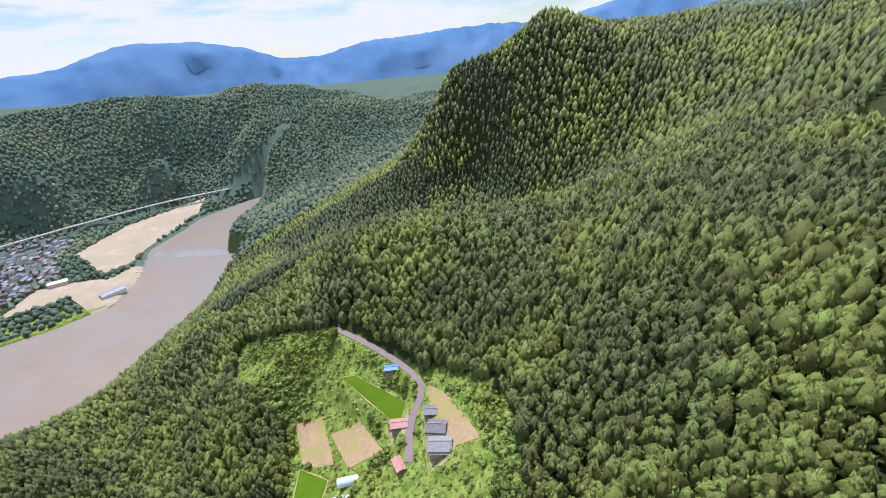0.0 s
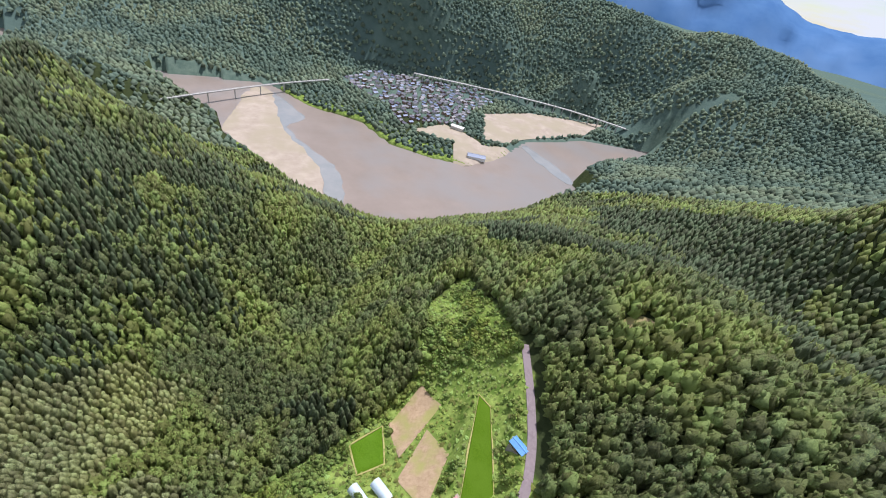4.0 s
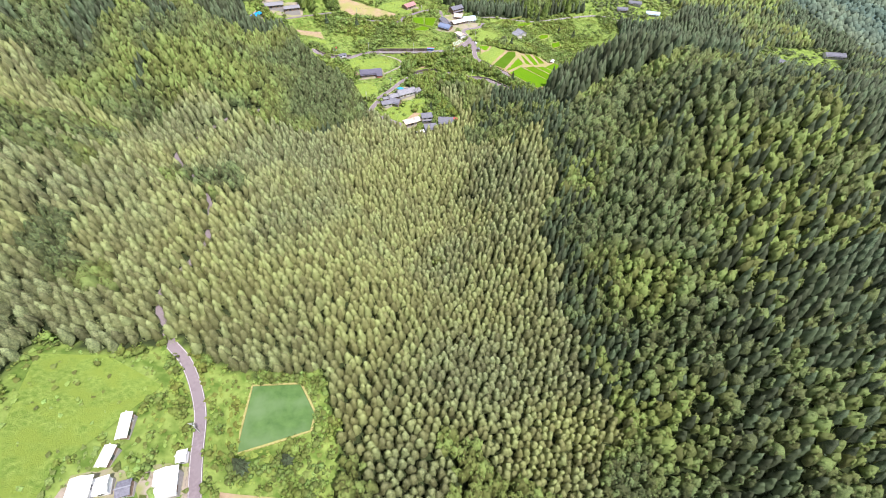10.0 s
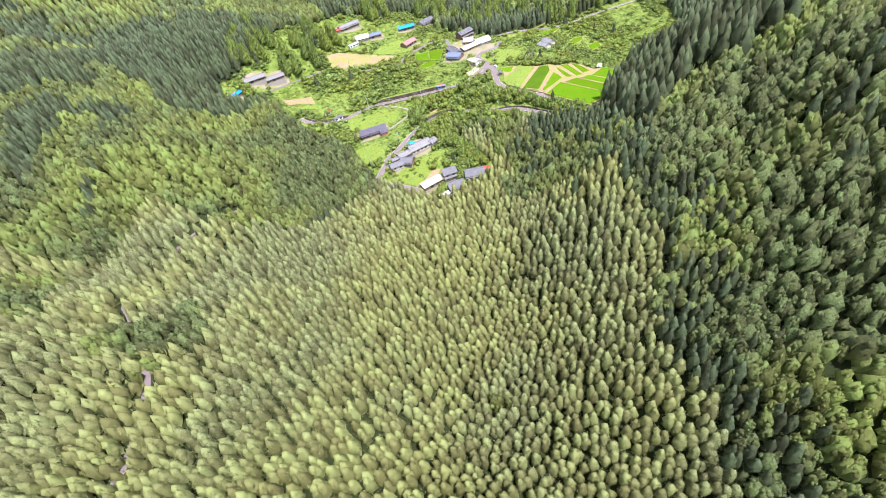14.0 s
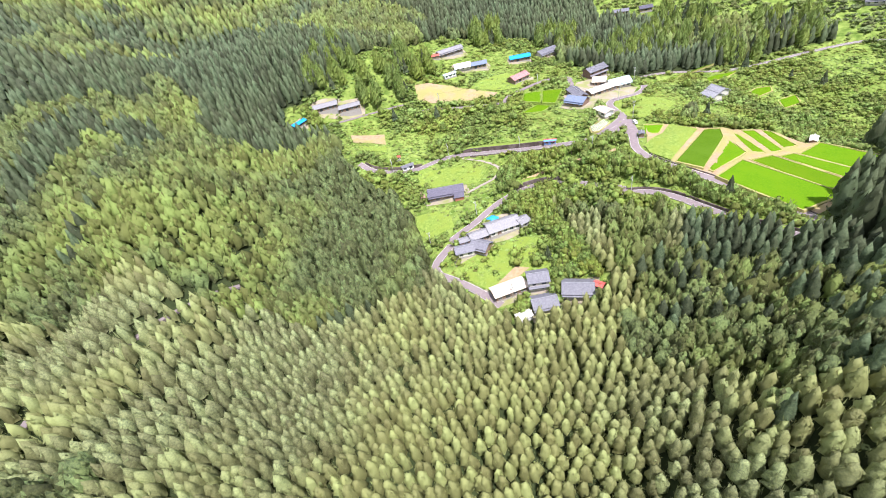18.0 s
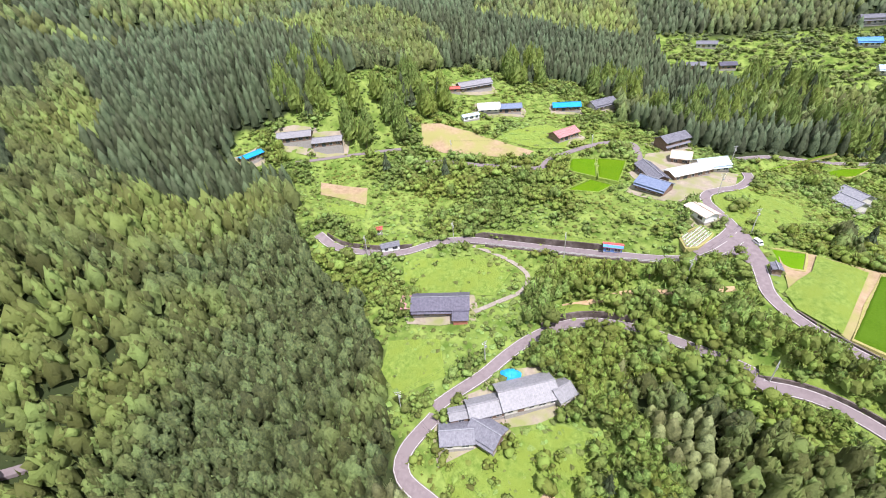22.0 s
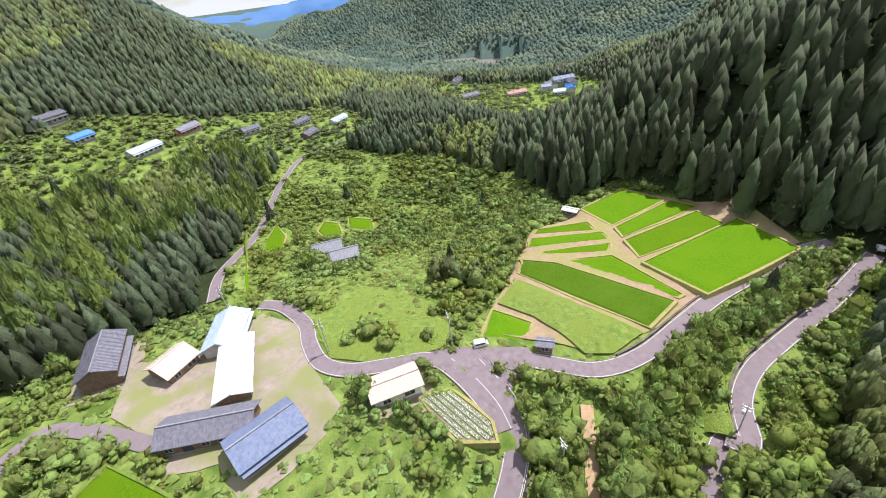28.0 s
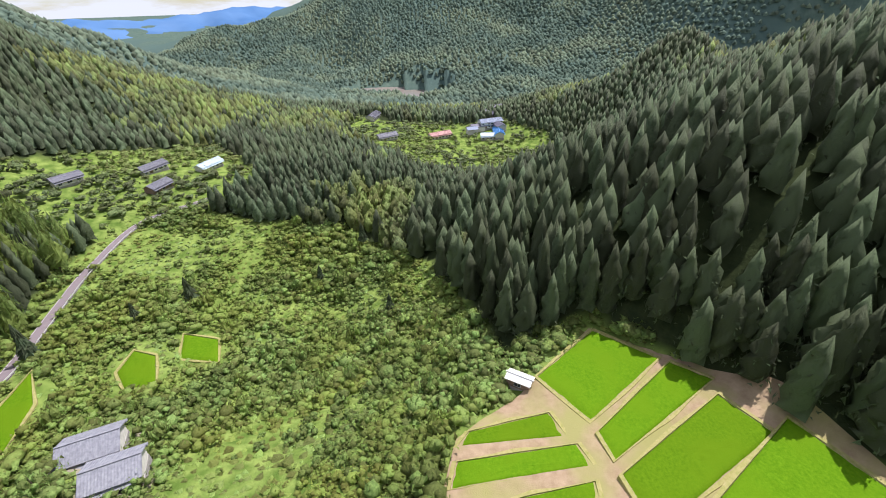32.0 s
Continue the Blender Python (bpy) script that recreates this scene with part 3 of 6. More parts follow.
HOUSES += [('farmhouse', 731.6, 781.7, -13, 26.0, 9, 4, 'slate', 'plaster'),
           ('farmhouse', 678.1, 659.1, -75, 23.3, 10, 6, 'blueslate', 'white'),
           ('farmhouse', 657.6, 712.3, -66, 21.8, 8, 4, 'rosemetal', 'plaster'),
           ('farmhouse', 658.1, 654.0, 175, 26.0, 8, 4, 'blueroof', 'plaster'),
           ('farmhouse', 632.6, 762.3, -61, 18.1, 8, 4, 'slate', 'plaster'),
           ('farmhouse', 651.4, 664.7, -94, 15.1, 8, 4, 'paleblue', 'plaster'),
           ('farmhouse', 25.2, 353.6, -63, 19.0, 7, 3.4, 'blueslate', 'plaster')]
HOUSES += [('barn', 21.5, 365.8, -88, 9.1, 5, 3, 'white', 'white'),
           ('shed', 25.5, 368.6, 8, 4.0, 4.5, 2.8, 'white', 'white'),
           ('shed', 30.9, 367.7, 6, 3.4, 4, 2.6, 'slate', 'wood'),
           ('barn', 39.9, 369.1, -84, 7.8, 6, 3, 'white', 'white'),
           ('shed', 41.5, 378.3, 3, 2.7, 3.4, 2.6, 'white', 'white'),
           ('shed', 23.9, 388.9, -87, 8.4, 3, 2.4, 'white', 'wood'),
           ('shed', 23.2, 378.1, -100, 5.9, 3, 2.4, 'white', 'wood')]
HOUSES += [('farmhouse', 35.2, 260.5, 180, 7.5, 6.5, 3.2, 'slate', 'plaster'),
           ('farmhouse', 32.2, 270.4, -175, 9.3, 7, 3.4, 'paleslate', 'plaster'),
           ('shed', 40.7, 249.3, -174, 5.5, 5, 2.6, 'slate', 'wood'),
           ('barn', 57.2, 250.9, -168, 7.6, 5, 2.8, 'rosemetal', 'wood'),
           ('shed', 69.5, 216.8, -167, 7.1, 4, 2.6, 'blueroof', 'wood'),
           ('shed', 52.3, 272.5, 125, 7.3, 4, 2.6, 'rosemetal', 'wood')]
RIVER = [(1003.6, 433.7), (865.8, 322.7), (777.0, 316.4), (678.6, 267.0), (577.0, 220.3), (512.3, 186.7), (466.7, 154.6), (470, 200), (430, 120), (425, 40), (440, -40), (445.3, -58.1), (478.7, -246.8), (550.9, -282.0), (612.8, -404.5), (668.0, -650.0), (690.0, -650.0), (700.3, -598.6), (753.9, -474.1), (741.8, -285.8), (661.1, -162.9), (634.9, -84.3), (679.1, -14.7), (730.1, 33.3), (836.2, 60.8), (917.1, 151.1), (1045.3, 211.6), (1074.4, 352.4), (1086.8, 430.4)]
SANDBAR = [(776.1, 313.5), (821.2, 309.7), (1007.3, 251.8), (990.5, 215.8), (788.0, 217.1), (692.7, 192.6), (618.9, 183.4), (541.2, 201.3), (607.1, 237.7)]
CHANNEL = [(991.3, 213.2), (856.5, 170.9), (796.9, 208.0), (706.6, 181.1), (628.6, 156.9), (543.6, 169.8), (506.1, 180.2), (518.0, 194.9), (619.3, 183.3), (688.8, 193.1), (783.2, 217.5)]
CHANNEL_EAST = [(724.9, -282.1), (646.2, -286.3), (570.5, -286.3), (550.2, -263.8), (632.9, -256.1), (712.2, -259.6)]
FLATS = [[(885.5, -256.4), (903.2, -406.3), (835.4, -601.9), (776.1, -491.6), (749.1, -289.7), (725.7, -225.3), (736.0, -173.2)],
         [(780.0, -28.1), (812.9, -115.5), (754.5, -147.4), (708.9, -156.5), (708.7, -208.6), (673.6, -227.8), (634.6, -153.5), (634.1, -55.6), (718.2, -93.0)]]
UPSTREAM = [(1017, 747), (1130, 765), (1168, 800), (1166, 853), (1314, 914), (1355, 854), (1374, 777), (1250, 654), (1188, 645), (1096, 698)]
TOWN = [(1098.5, 48.6), (1174.6, -67.8), (1120.8, -212.7), (1071.2, -345.3), (975.5, -336.9), (897.9, -231.5), (813.0, -168.2), (812.7, -76.2), (793.3, -8.3), (914.7, -21.5)]
VIADUCT = [(1120, -160), (1032, -320), (965, -420), (890, -515), (800, -590), (690, -672), (640, -765)]
FOOTBRIDGE = [(851.9, 425.8), (916.7, 323.4), (985.4, 204.8), (1041.7, 81.9)]
HAMLET = [(555.2, 629.9), (540.9, 737.1), (643.0, 803.1), (740.2, 799.6), (712.5, 728.9), (686.4, 641.4), (634.2, 608.3)]
UPPER = [(257.9, 951.7), (265.9, 1034.7), (357.0, 1024.3), (429.0, 1005.7), (459.8, 975.9), (466.4, 955.3), (564.8, 884.0), (482.6, 823.2), (439.2, 844.4), (375.6, 920.3)]
HALL_AT, STORE_AT = (659.0, -116.0), (785.2, -135.1)


# ---- ground ----
rng = np.random.default_rng(7)
LATTICE = rng.random((256, 256))


def vnoise(x, y, size):
    x, y = np.asarray(x) / size, np.asarray(y) / size
    i, j = np.floor(x).astype(int), np.floor(y).astype(int)
    u, v = x - i, y - j
    u, v = u * u * (3 - 2 * u), v * v * (3 - 2 * v)
    at = lambda a, b: LATTICE[a & 255, b & 255]
    return (at(i, j) * (1 - u) + at(i + 1, j) * u) * (1 - v) + (at(i, j + 1) * (1 - u) + at(i + 1, j + 1) * u) * v - 0.5


CENTRES = np.array([p for group in SPOTS.values() for p in group], float)


def solve_hills():
    n = len(CENTRES)
    d = np.sqrt(((CENTRES[:, None, :2] - CENTRES[None, :, :2]) ** 2).sum(2) + 400)
    a = np.zeros((n + 3, n + 3))
    a[:n, :n], a[:n, n], a[:n, n + 1:], a[n, :n], a[n + 1:, :n] = d - np.eye(n) * 3, 1, CENTRES[:, :2] / 100, 1, CENTRES[:, :2].T / 100
    return np.linalg.solve(a, np.r_[CENTRES[:, 2], 0, 0, 0])


WEIGHTS = solve_hills()


def hills(x, y):
    """The lie of the land before roads and terraces are cut."""
    q = np.stack([np.ravel(x), np.ravel(y)], 1).astype(float)
    out = np.empty(len(q))
    for i in range(0, len(q), 20000):
        d = np.sqrt(((q[i:i + 20000, None] - CENTRES[None, :, :2]) ** 2).sum(2) + 400)
        out[i:i + 20000] = d @ WEIGHTS[:-3] + WEIGHTS[-3] + q[i:i + 20000] / 100 @ WEIGHTS[-2:]
    r = np.hypot(q[:, 0] - 250, q[:, 1] - 450)
    amp = np.clip((r - 550) / 900, 0, 1)
    out += amp * (vnoise(q[:, 0], q[:, 1], 260) * 40 + vnoise(q[:, 0] + 90, q[:, 1], 110) * 34 + vnoise(q[:, 0], q[:, 1] + 50, 48) * 16)
    edge = np.clip((r - 2300) / 1200, 0, 1)
    out = out * (1 - edge) - 60 * edge
    return np.clip(out, -194, 460).reshape(np.shape(x))


def inside(poly, x, y):
    px, py = np.array(poly, float).T
    r = np.zeros(np.shape(x), bool)
    for i in range(len(px)):
        j = i - 1
        with np.errstate(divide="ignore", invalid="ignore"):
            r ^= ((py[i] > y) != (py[j] > y)) & (x < (px[j] - px[i]) * (y - py[i]) / (py[j] - py[i]) + px[i])
    return r


def edge_distance(poly, x, y):
    p = np.array(poly, float)
    best = np.full(np.shape(x), 1e9)
    for i in range(len(p)):
        a, d = p[i - 1], p[i] - p[i - 1]
        t = np.clip(((x - a[0]) * d[0] + (y - a[1]) * d[1]) / (d @ d + 1e-9), 0, 1)
        best = np.minimum(best, np.hypot(x - a[0] - t * d[0], y - a[1] - t * d[1]))
    return best


def resample(pts, step):
    p = np.array(pts, float)
    q = np.vstack([2 * p[0] - p[1], p, 2 * p[-1] - p[-2]])
    out = []
    for i in range(1, len(q) - 2):
        n = max(2, int(np.hypot(*(q[i + 1] - q[i])) / step))
        for t in np.arange(n) / n:
            out.append(0.5 * (2 * q[i] + (q[i + 1] - q[i - 1]) * t + (2 * q[i - 1] - 5 * q[i] + 4 * q[i + 1] - q[i + 2]) * t * t + (3 * q[i] - q[i - 1] - 3 * q[i + 1] + q[i + 2]) * t ** 3))
    out.append(p[-1])
    return np.array(out)


def smooth_line(z, k):
    for _ in range(k):
        z = np.r_[z[0], (z[:-2] + 2 * z[1:-1] + z[2:]) / 4, z[-1]]
    return z


LINES = {}
for road_name, (road_w, road_pts) in ROADS.items():
    xy = resample(road_pts, 2.0)
    LINES[road_name] = (road_w, np.c_[xy, smooth_line(hills(xy[:, 0], xy[:, 1]), 25)])
ROAD_XYZW = np.vstack([np.c_[l, np.full(len(l), w)] for w, l in LINES.values()])


def axis(parts, reach):
    a = []
    for lo, hi, step in parts:
        a += list(np.arange(lo, hi, step))
    g, s = [parts[-1][1]], parts[-1][2]
    while g[-1] < reach:
        g.append(g[-1] + s)
        s *= 1.13
    b, s = [parts[0][0]], parts[0][2]
    while b[-1] > -reach:
        s *= 1.13
        b.append(b[-1] - s)
    return np.array(b[:0:-1] + a + g)


GX = axis([(-130, 460, 3.5), (460, 1000, 10)], 4300)
GY = axis([(-350, 150, 10), (150, 940, 3.5)], 4300)
XX, YY = np.meshgrid(GX, GY)
HH = hills(XX, YY)
near_mask = (XX > -120) & (XX < 460) & (YY > 150) & (YY < 940)
HH += np.where(near_mask, vnoise(XX, YY, 9) * 0.8, vnoise(XX, YY, 30) * 3.0)

FIELD_Z = {}
for field_name, (field_kind, poly) in FIELDS.items():
    if field_kind in ("meadow", "soil"):
        continue
    p = np.array(poly)
    FIELD_Z[field_name] = float(hills(p[:, 0], p[:, 1]).mean())
FIELD_Z.update({"paddy_a": -73.0, "paddy_b": -73.6, "paddy_c": -74.4, "paddy_d": -75.2, "paddy_e": -75.0, "paddy_f": -74.6, "paddy_g": -74.2, "paddy_h": -73.6, "paddy_i": -73.0, "paddy_k": -70.6})
for field_name, z0 in FIELD_Z.items():
    poly = FIELDS[field_name][1]
    p = np.array(poly)
    box = (XX > p[:, 0].min() - 8) & (XX < p[:, 0].max() + 8) & (YY > p[:, 1].min() - 8) & (YY < p[:, 1].max() + 8)
    ii = np.where(box)
    x, y = XX[ii], YY[ii]
    w = np.where(inside(poly, x, y), 1.0, np.clip(1 - (edge_distance(poly, x, y) - 2.5) / 4, 0, 1))
    HH[ii] = HH[ii] * (1 - w) + (z0 - 0.25) * w
ii = np.where(near_mask)
vx, vy = XX[ii], YY[ii]
for c in range(0, len(vx), 4000):
    sl = slice(c, c + 4000)
    d = np.hypot(vx[sl, None] - ROAD_XYZW[None, :, 0], vy[sl, None] - ROAD_XYZW[None, :, 1]) - ROAD_XYZW[None, :, 3] / 2
    k = d.argmin(1)
    dm = d[np.arange(len(k)), k]
    w = np.clip(1 - (dm - 1.8) / 5.0, 0, 1)
    w = w * w * (3 - 2 * w)
    row, col = ii[0][sl], ii[1][sl]
    HH[row, col] = HH[row, col] * (1 - w) + (ROAD_XYZW[k, 2] - 0.25) * w
for poly in FLATS + [TOWN]:
    w = np.where(inside(poly, XX, YY), 1.0, np.clip(1 - (edge_distance(poly, XX, YY) - 15) / 70, 0, 1))
    HH = HH * (1 - w) + (-185.5 + 0.8 * vnoise(XX, YY, 40)) * w
in_river = inside(RIVER, XX, YY) | inside(UPSTREAM, XX, YY)
bank = np.minimum(edge_distance(RIVER, XX, YY), edge_distance(UPSTREAM, XX, YY))
HH = np.where(in_river, np.minimum(HH, -190.0 - np.clip(bank * 0.2, 0, 4)), np.where(bank < 500, np.maximum(HH, -188.3 + np.clip(bank * 0.15, 0, 8)), HH))


def ground(x, y):
    """Height of the finished ground sheet."""
    x, y = np.asarray(x, float), np.asarray(y, float)
    i, j = np.clip(np.searchsorted(GX, x) - 1, 0, len(GX) - 2), np.clip(np.searchsorted(GY, y) - 1, 0, len(GY) - 2)
    u, v = (x - GX[i]) / (GX[i + 1] - GX[i]), (y - GY[j]) / (GY[j + 1] - GY[j])
    return (HH[j, i] * (1 - u) + HH[j, i + 1] * u) * (1 - v) + (HH[j + 1, i] * (1 - u) + HH[j + 1, i + 1] * u) * v


def quick_mesh(name, verts, faces, smooth=False):
    """A mesh from arrays; faces all have the same number of corners."""
    verts, faces = np.asarray(verts, np.float32), np.asarray(faces, np.int32)
    me = bpy.data.meshes.new(name)
    me.vertices.add(len(verts))
    me.vertices.foreach_set("co", verts.ravel())
    k = faces.shape[1]
    me.loops.add(faces.size)
    me.loops.foreach_set("vertex_index", faces.ravel())
    me.polygons.add(len(faces))
    me.polygons.foreach_set("loop_start", np.arange(0, faces.size, k, dtype=np.int32))
    me.polygons.foreach_set("loop_total", np.full(len(faces), k, np.int32))
    me.polygons.foreach_set("use_smooth", np.full(len(faces), bool(smooth)))
    me.update(calc_edges=True)
    return me


def mesh_thing(name, verts, faces, material, label="", category="", kind="", parent=None, group="", smooth=False):
    ob = new(name, quick_mesh(name, verts, faces, smooth))
    ob.data.materials.append(material)
    ob.parent = parent
    return tagged(ob, label, category, group, kind)


def part(name, bm, material, parent, label=""):
    me = bpy.data.meshes.new(name)
    bm.to_mesh(me)
    bm.free()
    me.materials.append(material)
    ob = new(name, me)
    ob.parent = parent
    return tagged(ob, label)


ny, nx = XX.shape
grid_faces = (np.arange(ny - 1)[:, None] * nx + np.arange(nx - 1)[None, :]).reshape(-1, 1) + np.array([[0, 1, nx + 1, nx]])
ground_mat = mat("forest_floor_and_scrub", (0.022, 0.032, 0.014), (0.048, 0.060, 0.024), 0.3, 0.95, 0.8, 0.35, c3=(0.038, 0.050, 0.020), big=0.02, spec=0.05)
gnodes, glinks = ground_mat.node_tree.nodes, ground_mat.node_tree.links
cover_attr, cover_mix, cover_noise, cover_ramp, cover_pos = gnodes.new("ShaderNodeAttribute"), gnodes.new("ShaderNodeMixRGB"), gnodes.new("ShaderNodeTexNoise"), gnodes.new("ShaderNodeValToRGB"), gnodes.new("ShaderNodeNewGeometry")
cover_attr.attribute_name = "grassland"
cover_noise.inputs["Scale"].default_value, cover_noise.inputs["Detail"].default_value = 0.22, 7.0
cover_ramp.color_ramp.elements[0].position, cover_ramp.color_ramp.elements[1].position = 0.35, 0.65
cover_ramp.color_ramp.elements[0].color, cover_ramp.color_ramp.elements[1].color = (0.095, 0.155, 0.028, 1), (0.235, 0.305, 0.075, 1)
glinks.new(cover_pos.outputs["Position"], cover_noise.inputs["Vector"])
glinks.new(cover_noise.outputs["Fac"], cover_ramp.inputs["Fac"])
ground_bsdf = gnodes["Principled BSDF"]
old_colour = ground_bsdf.inputs["Base Color"].links[0].from_socket
glinks.new(old_colour, cover_mix.inputs["Color1"])
glinks.new(cover_ramp.outputs["Color"], cover_mix.inputs["Color2"])
glinks.new(cover_attr.outputs["Fac"], cover_mix.inputs["Fac"])
glinks.new(cover_mix.outputs["Color"], ground_bsdf.inputs["Base Color"])
ground_ob = mesh_thing("ground", np.c_[XX.ravel(), YY.ravel(), HH.ravel()], grid_faces, ground_mat, "hilly ground of grass, scrub and forest floor", "ground", "structure", smooth=True)
# faces beyond 800 m switch to the ground colour with painted haze
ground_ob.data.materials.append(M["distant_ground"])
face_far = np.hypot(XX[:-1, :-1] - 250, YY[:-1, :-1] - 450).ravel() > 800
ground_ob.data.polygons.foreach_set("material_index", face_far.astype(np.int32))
grass = np.zeros(XX.shape)
for poly in list(CLEARINGS.values()) + [HAMLET, UPPER]:
    grass = np.maximum(grass, np.where(inside(poly, XX, YY), 1.0, 0.0))
grass = np.where((bank < 40) & ~in_river & (XX > 560) & (YY < 300), 1.0, grass)
attribute = ground_ob.data.attributes.new("grassland", "FLOAT", "POINT")
attribute.data.foreach_set("value", grass.ravel().astype(np.float32))


def rings(poly, z_of, lift, step=2.0, count=None):
    """A sheet over a polygon: its edge drawn in towards the middle ring by ring."""
    p = np.array(poly, float)
    edge = []
    for i in range(len(p)):
        a, b = p[i], p[(i + 1) % len(p)]
        n = max(1, int(np.hypot(*(b - a)) / step))
        edge += [a + (b - a) * t for t in np.arange(n) / n]
    edge = np.array(edge)
    mid = edge.mean(0)
    count = count or max(3, int(np.hypot(*(edge - mid).T).max() / (step * 1.3)))
    rows = [mid + (edge - mid) * (1 - k / count) for k in range(count)]
    n = len(edge)
    xy = np.vstack(rows + [mid[None]])
    verts = np.c_[xy, z_of(xy[:, 0], xy[:, 1]) + lift]
    f = []
    for k in range(count - 1):
        for i in range(n):
            a, b = k * n + i, k * n + (i + 1) % n
            f += [(a, b, b + n), (a, b + n, a + n)]
    last = (count - 1) * n
    f += [(last + i, last + (i + 1) % n, count * n) for i in range(n)]
    return verts, np.array(f), edge


def upward(verts, faces):
    """Turn the faces so that they look up."""
    v = verts[faces]
    nz = np.cross(v[:, 1, :2] - v[:, 0, :2], v[:, 2, :2] - v[:, 0, :2])
    faces = faces.copy()
    faces[nz < 0] = faces[nz < 0][:, ::-1]
    return faces


# ---- river ----
river_bm = bmesh.new()
river_bm.faces.new([river_bm.verts.new((x, y, -189.0)) for x, y in RIVER])
bmesh.ops.triangulate(river_bm, faces=river_bm.faces[:])
bmesh.ops.recalc_face_normals(river_bm, faces=river_bm.faces[:])
tagged(part("water", river_bm, M["river"], None), "broad muddy brown river with a glossy surface", "river", "", "structure")


def patch(name, poly, z, material, label, category):
    bm = bmesh.new()
    xy = resample(list(poly) + [poly[0]], 8.0)[:-1]
    xy = xy + np.c_[vnoise(xy[:, 0], xy[:, 1], 14), vnoise(xy[:, 1], xy[:, 0], 14)] * 9
    top = [bm.verts.new((x, y, z)) for x, y in xy]
    f = bm.faces.new(top)
    if f.normal.z < 0:
        f.normal_flip()
    low = [bm.verts.new((v.co.x, v.co.y, z - 1.2)) for v in top]
    for i in range(len(top)):
        bm.faces.new((top[i - 1], top[i], low[i], low[i - 1]))
    bmesh.ops.triangulate(bm, faces=[f])
    return tagged(part(name, bm, material, None), label, category, "", "structure")


patch("water", UPSTREAM, -187.8, M["river"], "muddy brown upper reach of the river", "river")
patch("sandbar", SANDBAR, -188.6, M["sand"], "pale sandbar along the near river bank", "sandbar")
for flat in FLATS:
    v, f, _ = rings(flat, ground, 0.8, 8.0)
    mesh_thing("gravel_flat", v, upward(v, f), M["sand"], "dry pale gravel flat beside the river", "gravel flat", "structure", smooth=True)
for line in (CHANNEL, CHANNEL_EAST):
    patch("channel", line, -188.8, M["channel"], "grey-blue clear channel in the muddy river", "river channel")


# ---- far mountains ----
def mountain_range():
    az = np.radians([-180, -150, -125, -115, -108.5, -101.7, -96.7, -80.7, -71.9, -64.4, -59.3, -55.7, -50.3, -42.7, -37.7, -32.2, -24.8, -21.5, -12, 0, 12, 20, 27, 36, 46, 60, 90, 120, 150, 180])
    top = np.array([560, 520, 300, 298, 409, 343, 271, 266, 239, 159, 171, 262, 334, 349, 232, 185, 156, 126, 150, 150, 60, -20, -30, -70, -20, 140, 330, 420, 520, 560], float)
    a = np.linspace(-np.pi, np.pi, 721)
    h = np.interp(a, az, top) + 24 * vnoise(a * 900, a * 0, 60) + 18 * vnoise(a * 900, a * 0 + 9, 17) + 9 * vnoise(a * 900, a * 0 + 70, 5)
    rows, cols = 9, len(a)
    verts = []
    for r in range(rows):
        t = r / (rows - 1)
        rad = 3050 + 900 * t + 150 * vnoise(a * 500 + r * 13, a * 0 + r * 31, 20) * (1 - abs(2 * t - 1))
        z = -250 + (h + 250) * (1 - (1 - t) ** 1.5)
        z = z + (60 * vnoise(a * 900 + r * 7, a * 0 + r * 15, 22)) * (t * (1 - t) * 4)
        verts.append(np.c_[rad * np.cos(a), rad * np.sin(a), z])
    i = (np.arange(rows - 1)[:, None] * cols + np.arange(cols - 1)[None]).reshape(-1, 1)
    return np.vstack(verts), i + np.array([[0, cols, cols + 1, 1]])


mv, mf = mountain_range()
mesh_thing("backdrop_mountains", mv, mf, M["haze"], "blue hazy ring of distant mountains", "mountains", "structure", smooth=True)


# ---- roads ----
def side_points(line, off):
    d = np.gradient(line[:, :2], axis=0)
    d /= np.hypot(d[:, 0], d[:, 1])[:, None] + 1e-9
    return line[:, :2] + np.c_[-d[:, 1], d[:, 0]] * off


def ribbon(line, o1, o2, lift, drop):
    """A slab along a line between two offsets, with its edges turned down."""
    a, b = side_points(line, o1), side_points(line, o2)
    z = line[:, 2]
    n = len(z)
    verts = np.vstack([np.c_[a, z + lift - drop], np.c_[a, z + lift], np.c_[b, z + lift], np.c_[b, z + lift - drop]])
    i = np.arange(n - 1)[:, None]
    f = np.vstack([i + np.array([[k * n, (k + 1) * n, (k + 1) * n + 1, k * n + 1]]) for k in range(3)])
    return verts, f


ROAD_LOOK = {"footpath": ("path", "pale concrete footpath through the meadow"), "dirt_track": ("track", "orange-brown dirt track cut into the slope")}
for road_name, (road_w, line) in LINES.items():
    key, words = ROAD_LOOK.get(road_name, ("asphalt", "narrow worn asphalt lane winding along the hillside"))
    v, f = ribbon(line, -road_w / 2, road_w / 2, 0.06, 0.7)
    ob = mesh_thing("footpath" if key == "path" else "dirt_track" if key == "track" else "road", v, f, M[key], words, "path" if key == "path" else "track" if key == "track" else "road", "structure")
    if key == "asphalt" and road_name not in ("road_fields", "road_upper_houses", "road_settlement_south"):
        for s in (-1, 1):
            v, f = ribbon(line, s * (road_w / 2 - 0.32), s * (road_w / 2 - 0.18), 0.07, 0.02)
            mesh_thing("edge_line", v, f, M["line"], "", "", "", ob)


def road_height(x, y):
    k = np.hypot(x[:, None] - ROAD_XYZW[None, :, 0], y[:, None] - ROAD_XYZW[None, :, 1]).argmin(1)
    return ROAD_XYZW[k, 2]


